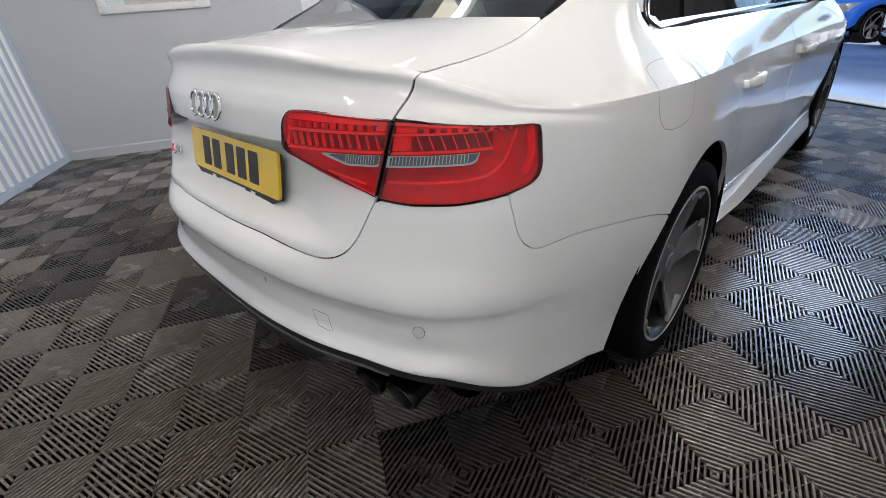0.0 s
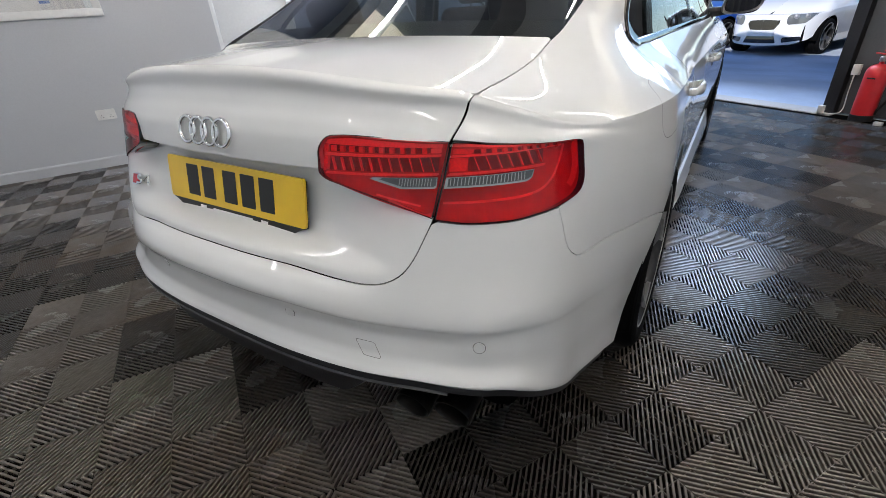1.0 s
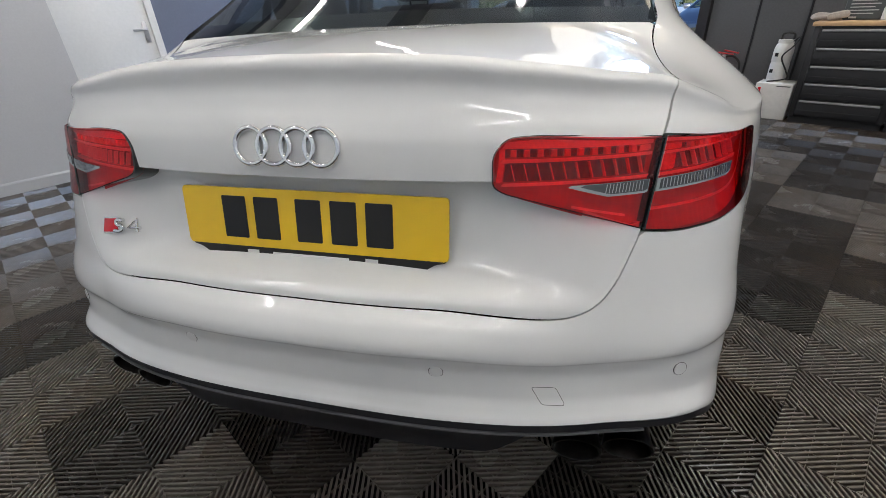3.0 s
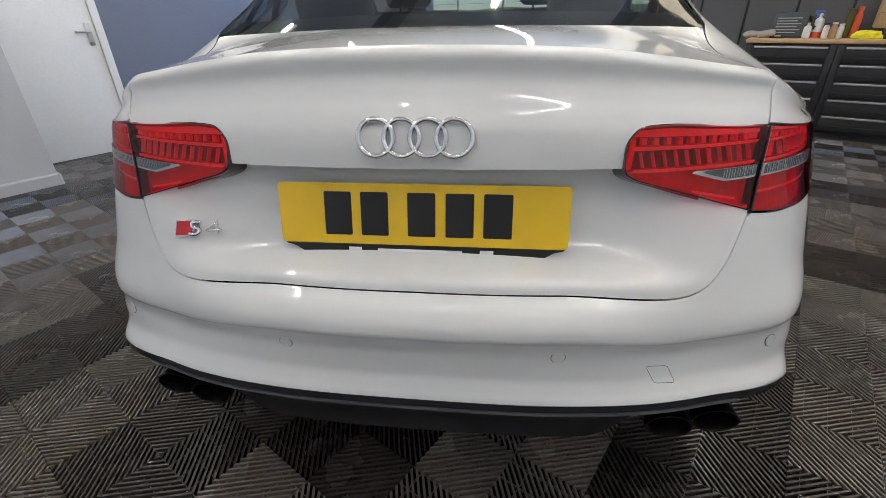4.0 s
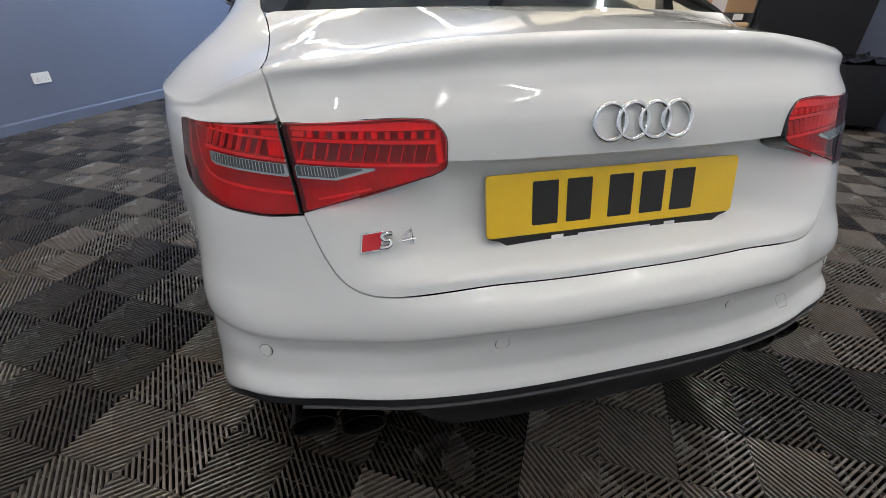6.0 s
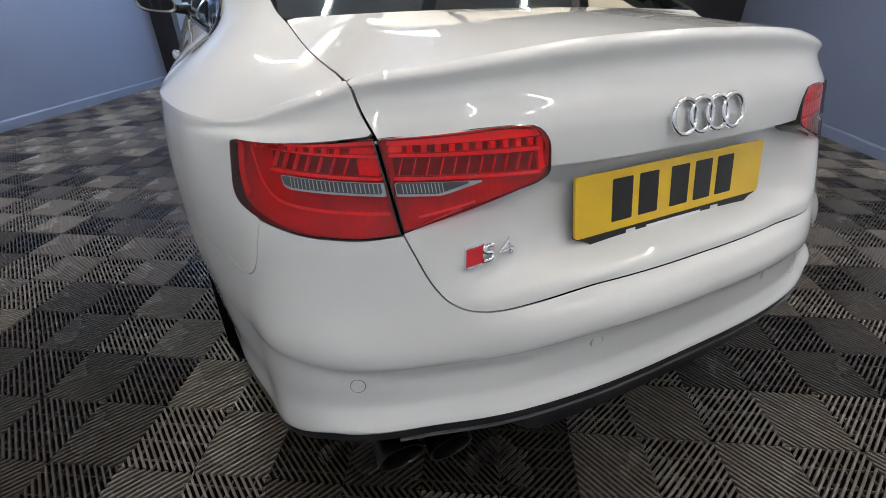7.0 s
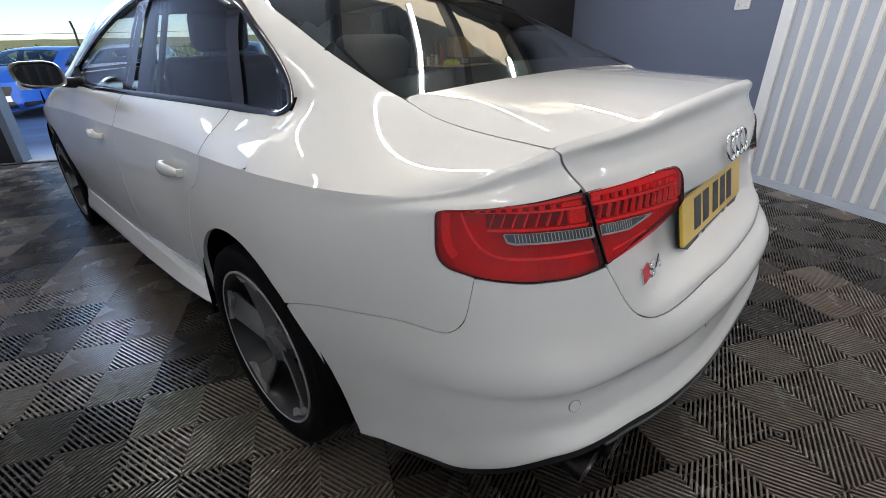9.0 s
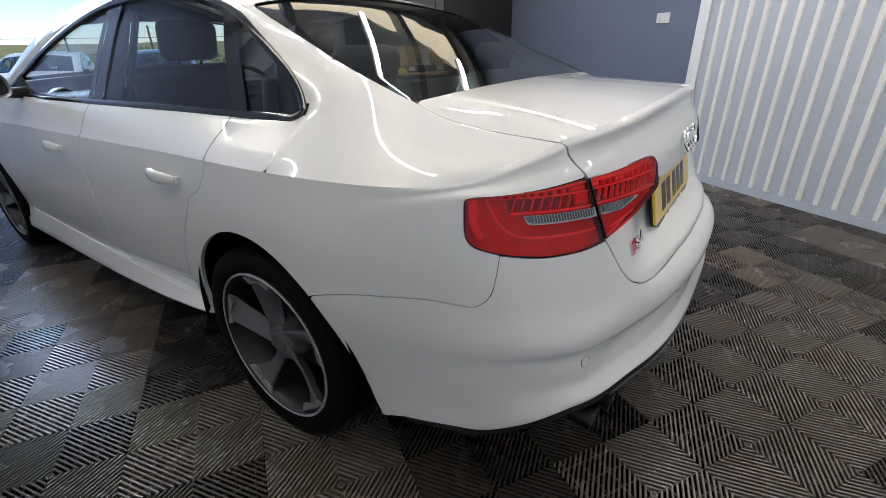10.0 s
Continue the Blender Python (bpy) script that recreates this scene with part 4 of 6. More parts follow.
def saloon(name, label, paint, at, fine=True, group=""):
    """A four-door saloon; fine ones have all that is seen at the tail."""
    car = empty(name, label, "car", group)
    g = 1.0 if fine else 2.2

    def skin(nm, pieces, lab="", thick=0.012, mat=None, parent=None):
        bm = bmesh.new()
        upper = []
        for surf, poly, du, dv, holes in pieces:
            made = len(bm.verts)
            panel(bm, surf, poly, du * g, dv * g, holes, 0.0 if surf in (haunch, flange, cabin, joint_back) else thick)
            if surf in (haunch, cabin):
                bm.verts.ensure_lookup_table()
                upper += bm.verts[made:]
        if upper:                       # joins haunch and pillar and evens them out between their fixed edges
            bmesh.ops.remove_doubles(bm, verts=upper, dist=0.0012)
            free = [v for v in upper if v.is_valid]
            free = [v for v in free if v.co.y < 1.08 and not any(e.is_boundary for e in v.link_edges)]
            for _ in range(90):
                bmesh.ops.smooth_vert(bm, verts=free, factor=0.5, use_axis_x=True, use_axis_y=True, use_axis_z=True)
        return part(nm, bm, mat or paint, parent or car, lab)

    sides = (1, -1)
    # bumper
    edge = inset(LAMP_OUT, -0.0012)
    s_seam = Y(0.280, 0.80)[0]
    half = SEAM[:] + [p for p in edge if p[1] < 0.815 and p[0] < s_seam - 0.004] + LOW_SIDE + arc(ARCH_Y, SEAM_A + 1, 182, n=20)
    half += [at_side(0.615, 0.268), Y(0.50, 0.446), Y(0.40, 0.446), X(0.7, 0.446), X(0.4, 0.446), (0, 0.446)]
    bumper = skin("rear_bumper", [(body, inset(both(half), 0.0009), 0.011, 0.006, ())], "white bumper with a sculpted crease")
    # boot lid: face, lip and top
    lid = SEAM + [X(0.564, 0.803), X(0.578, 0.941), X(0.585, 0.975), X(0.592, 1.03), X(0.597, 1.06)]
    ls = lid[-1][0]
    lid = lid + [X(0.4, 1.06), X(0.2, 1.06), (0, 1.06)]
    lid_in = [(a, 1.06 if q[1] > 1.055 else b) for (a, b), q in zip(inset(both(lid), 0.0014), both(lid))]
    top = [(0, 0.0), (X(0.3, 1.06)[0], 0.0), (ls, 0.0), *[(ls + 0.001 + r ** 1.25 * (SE - ls), r) for r in (0.15, 0.3, 0.45, 0.6, 0.75, 0.88, 0.985)], (0, 0.985)]
    boot = skin("boot_lid", [(body, lid_in, 0.011, 0.006, (inset(LAMP_IN, 0.004), mirror(inset(LAMP_IN, 0.004)))), (deck, both(top), 0.018, 0.03, ())], "white boot lid with a raised lip and a plate recess", 0.010)
    # roof, pillars, rear wings
    quarter = [X(0.5815, 0.945), X(0.5878, 0.975), X(0.5945, 1.03), (ls + 0.0015, 1.06), (S1, 1.06), Y(1.163, 1.06)] + on_side(DOOR_R[1:], -0.004)
    quarter += arc(ARCH_Y, 0, SEAM_A - 1, n=32) + [(a, b + 0.0004) for a, b in LOW_SIDE[::-1]]
    quarter += [p for p in edge if p[0] > s_seam + 0.004 or (p[1] > 0.88 and p[0] > X(0.60, 0.93)[0])]
    pieces = [(cabin, [(HAUNCH_Y, 0.0), (3.66, 0.0), (3.66, 8.0), (HAUNCH_Y, 8.0)], 0.03, 0.08, [DLO_Q, [(y, 8 - q) for y, q in DLO_Q], GLASS_R, SCREEN])]
    for sg in sides:
        pieces += [(haunch, [(sg * a, b) for a, b in ((0.002, 0.0), (1.0, 0.0), (1.0, 1.0), (0.002, 1.0))], 0.02, 0.08 / glass_q(HAUNCH_Y), ()), (body, [(sg * a, b) for a, b in quarter], 0.012, 0.008, ())]
        pieces += [(flange, [(sg * a, b) for a, b in ((ls + 0.01, 0.0), (Y(1.16, 1.06)[0], 0.0), (Y(1.16, 1.06)[0], 1.0), (ls + 0.01, 1.0))], 0.012, 0.5, ())]
        pieces += [(joint_back, [(y, q if sg > 0 else 8 - q) for y, q in ((0.835, 0.0), (0.872, 0.0), (0.872, 2.7), (0.835, 2.7))], 0.01, 0.08, ())]
    skin("body_shell", pieces, "white wings, pillars and roof", 0.012)
    for sg in sides:
        for nm, a, b in (("rear_door", DOOR_R, DOOR_F), ("front_door", DOOR_F, DOOR_N)):
            d = on_side(a, 0.0)[::-1] + on_side(b, -0.004)
            door = skin(nm, [(body, [(sg * p, q) for p, q in d], 0.03, 0.0125, ())], "white door")
            hy = 1.44 if nm == "rear_door" else 2.44
            bm = bmesh.new()                                   # cup behind the handle
            m = spot(body, sg * Y(hy)[0], 0.872, 0.0)
            pr = [(0.058 * math.cos(t), 0.042 * math.sin(t)) for t in np.linspace(0, 2 * math.pi, 25)[:-1]]
            rows = [[bm.verts.new(m @ Vector((x * k, y * k, h))) for x, y in pr] for k, h in ((1.06, 0.0008), (1.0, 0.0015), (0.8, -0.0005), (0.45, 0.001))]
            for p, q in zip(rows, rows[1:]):
                for i in range(24):
                    bm.faces.new((p[i], p[(i + 1) % 24], q[(i + 1) % 24], q[i]))
            bm.faces.new(rows[-1])
            part("handle_cup", bm, paint, door)
            bm = bmesh.new()
            n = 14
            rows = []
            for i in range(n + 1):
                t = i / n
                x = -0.108 + 0.216 * t
                e = math.sin(math.pi * min(max(t, 0.02), 0.98)) ** 0.35
                lift = 0.012 + 0.030 * math.sin(math.pi * t) ** 0.5
                rows.append([bm.verts.new(m @ Vector((x, 0.003 + 0.021 * e * math.cos(u), lift - 0.010 + 0.010 * e * math.sin(u)))) for u in np.linspace(0, 2 * math.pi, 13)[:-1]])
            for p, q in zip(rows, rows[1:]):
                for i in range(12):
                    bm.faces.new((p[i], p[(i + 1) % 12], q[(i + 1) % 12], q[i]))
            bm.faces.new(rows[0]), bm.faces.new(rows[-1])
            for x in (-0.095, 0.095):
                add_box(bm, (x - 0.012, -0.010, -0.004), (x + 0.012, 0.014, 0.018), 0.004, m)
            part("door_handle", bm, paint, door, "white pull handle")
        bm = bmesh.new()
        fa = [p for p in arc(FRONT_Y, 178, 0, n=30)]
        pol = on_side(DOOR_N) + fa + [(S2 + 0.75, 0.43), (S2 + 1.10, 0.41), (S3 - 0.0, 0.40), (S3 - 0.0, 1.06), (S2 + 0.6, 1.06), (S2, 1.06)]
        panel(bm, body, [(sg * a, b) for a, b in pol[::-1]], 0.03 * g, 0.02 * g, (), 0.012)
        part("front_wing", bm, paint, car, "white front wing and half of the front bumper")
        # sill blade
        bm = bmesh.new()
        rows = []
        for i in range(31):
            y = 1.345 + (3.47 - 1.345) * i / 30
            b = float(np.interp(y, (1.345, 1.40, 1.8, 2.2, 3.5), (0.318, 0.304, 0.268, 0.243, 0.209)))
            t = float(np.interp(y, (1.345, 1.46, 1.8, 3.5), (0.325, 0.350, 0.350, 0.350)))
            w = float(np.interp(y, (1.345, 1.45, 1.7), (0.862, 0.876, 0.884)))
            prof = ((0.835, t), (w - 0.022, t - 0.006), (w - 0.015, t - 0.3 * (t - b)), (w - 0.006, b + 0.3 * (t - b)), (w, b + 0.012 * min(1, (t - b) * 30)), (w - 0.004, b + 0.002), (w - 0.03, b - 0.004), (0.80, b - 0.01))
            rows.append([bm.verts.new((sg * x, y, z)) for x, z in prof])
        for p, q in zip(rows, rows[1:]):
            for k in range(len(prof) - 1):
                bm.faces.new((p[k], p[k + 1], q[k + 1], q[k]))
        bm.faces.new(rows[0]), bm.faces.new(rows[-1])
        part("sill", bm, paint, car, "white side skirt")
        # glass, its black surround and the pillars
        dq = DLO_Q if sg > 0 else [(y, 8 - q) for y, q in DLO_Q]
        bm = bmesh.new()
        panel(bm, cabin, dq, 0.05, 0.12, (), 0.0, lift=-0.010)
        win = part("side_window", bm, WINDOW, car, "tinted side glass")
        win.visible_shadow = False
        bm = bmesh.new()
        sur = [(y, q) for y, q in dq]
        ring = [(Vector(cabin(y, q)), normal_of(cabin, y, q)) for y, q in sur]
        k = len(ring)
        rows = []
        mid = Vector((sg * 0.72, 1.95, 1.15))
        for i in range(k + 1):
            p, n = ring[i % k]
            d = ring[(i + 1) % k][0] - ring[i - 1][0]
            o = d.cross(n).normalized()
            if o.dot(p - mid) < 0:
                o = -o
            rows.append([bm.verts.new(p + o * w + n * h) for w, h in ((0.012, 0.0), (0.0115, 0.004), (0.008, 0.0055), (-0.004, 0.0055), (-0.011, 0.003), (-0.012, -0.012))])
        for p, q in zip(rows, rows[1:]):
            for j in range(5):
                bm.faces.new((p[j], p[j + 1], q[j + 1], q[j]))
        part("window_surround", bm, BLACK_GLOSS, win, "gloss black window trim")
        for nm, yb, yt, wd in (("centre_pillar", 2.085, 1.955, 0.075), ("pillar_edge", 2.150, 2.020, 0.038), ("quarter_bar", 1.152, 1.225, 0.066)):
            bm = bmesh.new()
            zt = np.interp(yt, [p[0] for p in DLO[:45]], [p[1] for p in DLO[:45]]) - 0.004
            ln = []
            for i in range(9):
                t = i / 8
                y, z = yb + (yt - yb) * t, 1.012 + (zt - 1.012) * t
                q = q_of(y, z)
                ln.append((y, q if sg > 0 else 8 - q))
            ribbon(bm, cabin, ln, wd, -0.004)
            part(nm, bm, BLACK_GLOSS, win)
        for line in ([(1.165, 0.0), (1.166, 0.35), (1.172, 0.72), (1.185, 0.97)], [(2.135, 0.0), (2.132, 0.4), (2.128, 0.72), (2.122, 0.95)]):
            bm = bmesh.new()
            ribbon(bm, cabin, [(y, q if sg > 0 else 8 - q) for y, q in smooth_line(line, 8)], 0.0034, 0.0012)
            part("door_gap", bm, SHADOW_GAP, car)
        for nm, yb, yt, wd in (("pillar_trim", 2.13, 2.03, 0.17), ("belt_strap", 2.09, 2.02, 0.05)):
            bm = bmesh.new()
            k = 0.05 if nm == "pillar_trim" else 0.095
            add_prism(bm, [(yb - wd / 2, 0.92), (yb + wd / 2, 0.92), (yt + wd * 0.4, 1.33), (yt - wd * 0.4, 1.33)], 0.0, 0.012, Matrix(((0, -0.30, sg, sg * (0.755 - k) + (0.30 if sg > 0 else -0.30)), (1, 0, 0, 0), (0, 1, 0, 0), (0, 0, 0, 1))) if sg > 0 else Matrix(((0, 0.30, sg, sg * (0.755 - k) - 0.30), (1, 0, 0, 0), (0, 1, 0, 0), (0, 0, 0, 1))))
            part(nm, bm, BLACK_TRIM if nm == "pillar_trim" else SEAT, car, smooth=False)
        # door mirror
        bm = bmesh.new()
        ring = [(math.copysign(abs(math.cos(t)) ** 0.6, math.cos(t)), math.copysign(abs(math.sin(t)) ** 0.6, math.sin(t))) for t in np.linspace(0, 2 * math.pi, 41)[:-1]]
        rows = []
        for dy, kx, kz in ((0.0, 0.86, 0.80), (-0.010, 0.92, 0.90), (-0.014, 0.97, 0.96), (-0.006, 1.0, 1.0), (0.02, 0.99, 0.99), (0.05, 0.93, 0.91), (0.078, 0.78, 0.74), (0.095, 0.52, 0.48), (0.102, 0.2, 0.2)):
            rows.append([bm.verts.new((sg * (0.945 + 0.100 * kx * x + 0.012 * z * kz - 0.2 * dy), 2.90 + dy + 0.10 * (x * kx * 0.100), 1.056 + 0.066 * kz * z * (1.0 if z > 0 else 0.9 - 0.15 * x))) for x, z in ring])
        for p, q in zip(rows, rows[1:]):
            for i in range(40):
                bm.faces.new((p[i], p[(i + 1) % 40], q[(i + 1) % 40], q[i]))
        bm.faces.new(rows[-1])
        mir = part("door_mirror", bm, ALU, car, "bright silver mirror shell on a black foot")
        bm = bmesh.new()
        pr = [(0.080 * math.copysign(abs(math.cos(t)) ** 0.7, math.cos(t)), 0.052 * math.copysign(abs(math.sin(t)) ** 0.7, math.sin(t))) for t in np.linspace(0, 2 * math.pi, 33)[:-1]]
        add_prism(bm, [(1.14 * x, 1.16 * z) for x, z in pr], 0.0, 0.003, pose(sg * 0.945, 2.905, 1.054, 90, 0, sg * 6), bevel=0.001)
        part("mirror_rim", bm, BLACK_TRIM, mir, smooth=False)
        bm = bmesh.new()
        add_prism(bm, pr, 0.0, 0.004, pose(sg * 0.945, 2.902, 1.054, 90, 0, sg * 6), bevel=0.001)
        part("mirror_glass", bm, MIRROR_DARK_VIEW, mir, smooth=False)
        bm = bmesh.new()
        add_tube(bm, [(sg * 0.77, 2.97, 1.005), (sg * 0.83, 2.95, 1.01), (sg * 0.89, 2.935, 1.02)], [0.030, 0.026, 0.024], 10)
        add_prism(bm, [(2.90, 0.995), (3.27, 0.993), (3.02, 1.085)], 0.0, 0.012, Matrix(((0, 0, sg, sg * 0.757), (1, 0, 0, 0), (0, 1, 0, 0), (0, 0, 0, 1))))
        part("mirror_foot", bm, BLACK_TRIM, mir)
        for y, tn in ((ARCH_Y, 12), (FRONT_Y, 40)):
            wheel(car, y, sg, tn)
            bm = bmesh.new()
            rows = []
            for i in range(25):
                a = radians(-8 + 196 * i / 24)
                rows.append([bm.verts.new((sg * x, y + (ARCH_R + 0.012 + o) * math.cos(a), ARCH_Z + (ARCH_R + 0.012 + o) * math.sin(a))) for x, o in ((0.880, 0), (0.85, 0.012), (0.55, 0.012))])
            for p, q in zip(rows, rows[1:]):
                for j in range(2):
                    bm.faces.new((p[j], p[j + 1], q[j + 1], q[j]))
            part("arch_liner", bm, SHADOW_GAP, car)
    skin("bonnet", [(bonnet, [(-S3, 0.0), (-s_of_y(3.66), 0.0), (-s_of_y(3.66), 1.0), (-S3, 1.0)], 0.05, 0.08, ()), (bonnet, [(s_of_y(3.66), 0.0), (S3, 0.0), (S3, 1.0), (s_of_y(3.66), 1.0)], 0.05, 0.08, ())], "bonnet", 0.0)
    for nm, pol, mt in (("rear_window", GLASS_R, REAR_GLASS), ("windscreen", SCREEN, CLEAR)):
        bm = bmesh.new()
        panel(bm, cabin, pol, 0.03, 0.08, (), 0.0, lift=-0.005)
        w = part(nm, bm, mt, car, "tinted rear window" if mt is REAR_GLASS else "clear windscreen")
        w.visible_shadow = False
        bm = bmesh.new()
        ins = [(y + (0.080 if y < 1 and nm == "rear_window" else (-0.02 if nm == "rear_window" else (0.03 if y < 3.2 else -0.05))), 4 + (q - 4) * 0.94) for y, q in pol]
        panel(bm, cabin, pol, 0.012, 0.04, [ins], 0.0, lift=-0.0065)
        part("ceramic_edge", bm, BLACK_GLOSS, w)
    # nose
    bm = bmesh.new()
    for sg in sides:
        for pol in ([(S3 - 0.30, 0.66), (S3, 0.655), (S3, 0.745), (S3 - 0.40, 0.735)], [(S3 - 0.40, 0.455), (S3, 0.455), (S3, 0.575), (S3 - 0.34, 0.57)], [(S3 - 0.80, 0.50), (S3 - 0.50, 0.465), (S3 - 0.48, 0.55), (S3 - 0.76, 0.56)]):
            panel(bm, body, [(sg * a, b) for a, b in pol], 0.04, 0.02, (), 0.0, lift=0.006)
    part("grille", bm, BLACK_GLOSS, car, "black front grille and air inlets")
    for sg in sides:
        bm = bmesh.new()
        hp = [(sg * a, b) for a, b in rounded([(S3 - 0.50, 0.70), (S3 - 0.47, 0.76), (S3 - 0.62, 0.82), (S3 - 0.98, 0.87), (S3 - 0.96, 0.80), (S3 - 0.78, 0.71)], 0.03)]
        panel(bm, body, hp, 0.03, 0.02, (), 0.0, lift=0.004)
        hl = part("headlamp", bm, LAMP_GLASS, car, "clear headlamp with dark internals")
        for da in (0.62, 0.78):
            bm = bmesh.new()
            m = spot(body, sg * (S3 - da), 0.765, 0.006)
            add_lathe(bm, [(0.001, 0.012), (0.02, 0.010), (0.034, 0.004), (0.038, 0.0), (0.043, 0.004), (0.046, 0.0)], m, 24)
            part("projector", bm, SILVER_CELL, hl)
        bm = bmesh.new()
        ribbon(bm, body, [(sg * (S3 - a), b) for a, b in ((0.52, 0.708), (0.66, 0.706), (0.80, 0.725), (0.94, 0.80))], 0.014, 0.006)
        part("day_light", bm, SILVER_CELL, hl)
    bm = bmesh.new()
    add_prism(bm, rounded([(-0.26, -0.055), (0.26, -0.055), (0.26, 0.055), (-0.26, 0.055)], 0.008), -0.02, 0.008, pose(0, 4.69, 0.445, 90, 0, 180))
    part("front_plate", bm, WHITE_INK, car, smooth=False)
    # inside and underside
    # black blocks added inside the body to shut out light
    bm = bmesh.new()
    add_box(bm, (-0.70, 0.20, 0.24), (0.70, 4.45, 0.62), 0.05)
    add_box(bm, (-0.47, 0.26, 0.62), (0.47, 0.62, 0.92), 0.03)
    part("dark_core", bm, SHADOW_GAP, car)
    for sg in sides:
        bm = bmesh.new()
        rows = [[bm.verts.new((sg * x, y, z)) for x, z in ((0.74, 1.0), (0.70, 0.97), (0.70, 0.60))] for y in (1.0, 1.6, 2.2, 2.8, 3.3)]
        for p, q in zip(rows, rows[1:]):
            for j in range(2):
                bm.faces.new((p[j], p[j + 1], q[j + 1], q[j]))
        part("door_lining", bm, SEAT, car)
    bm = bmesh.new()
    add_box(bm, (-0.68, 0.66, 0.972), (0.68, 1.08, 0.990), 0.006)
    part("parcel_shelf", bm, SHELF, car, "grey carpeted parcel shelf")
    bm = bmesh.new()
    add_box(bm, (-0.69, 2.98, 0.62), (0.69, 3.55, 0.965), 0.05)
    add_box(bm, (0.16, 2.93, 0.90), (0.58, 3.1, 0.99), 0.04)
    part("dashboard", bm, BLACK_TRIM, car, "black dashboard")
    bm = bmesh.new()
    add_torus(bm, pose(0.36, 2.78, 0.92, 62, 0, 0), 0.175, 0.016, 36, 8)
    add_box(bm, (-0.16, -0.03, -0.02), (0.16, 0.03, 0.01), 0.01, pose(0.36, 2.78, 0.92, 62, 0, 0))
    part("steering_wheel", bm, BLACK_TRIM, car)
    bm = bmesh.new()
    rows = []
    for j in range(13):
        y = 1.25 + (2.86 - 1.25) * j / 12
        rows.append([bm.verts.new((cabin(y, q)[0] * 0.985, y, cabin(y, q)[2] - 0.022)) for q in np.linspace(2.15, 5.85, 15)])
    for p, q in zip(rows, rows[1:]):
        for j in range(14):
            bm.faces.new((p[j], p[j + 1], q[j + 1], q[j]))
    part("headliner", bm, HEADLINER, car)

    def seat(nm, x, y, w, zt, head, lean):
        bm = bmesh.new()
        add_box(bm, (-w / 2, -0.06, 0.0), (w / 2, 0.06, zt - 0.58), 0.045, pose(x, y, 0.58, lean, 0, 0), seg=3)
        if nm == "front_seat":
            for e in (-1, 1):
                add_box(bm, (e * w / 2 - 0.05, 0.0, 0.05), (e * w / 2 + 0.05, 0.10, zt - 0.68), 0.035, pose(x, y, 0.58, lean, 0, 0), seg=3)
        add_box(bm, (-w / 2, 0.0, -0.1), (w / 2, 0.48, 0.02), 0.05, pose(x, y, 0.60, 4, 0, 0), seg=3)
        st = part(nm, bm, SEAT, car, "dark grey leather seat")
        for hx in head:
            bm = bmesh.new()
            hz = zt - 0.58
            add_box(bm, (-0.125, -0.045, hz + 0.02), (0.125, 0.045, hz + 0.19), 0.04, pose(x + hx, y, 0.58, lean, 0, 0), seg=3)
            for e in (-0.05, 0.05):
                add_tube(bm, [pose(x + hx, y, 0.58, lean, 0, 0) @ Vector((e, 0, hz - 0.03)), pose(x + hx, y, 0.58, lean, 0, 0) @ Vector((e, 0, hz + 0.04))], 0.006, 6)
            part("headrest", bm, SEAT, st)
    seat("front_seat", 0.36, 2.24, 0.50, 1.14, (0,), 14)
    seat("front_seat", -0.36, 2.24, 0.50, 1.14, (0,), 14)
    seat("rear_seat", 0, 1.13, 1.24, 1.03, (-0.40, 0.40), 18)
    if fine:
        tail_details(car, boot, bumper)
    car.matrix_world = at
    return car


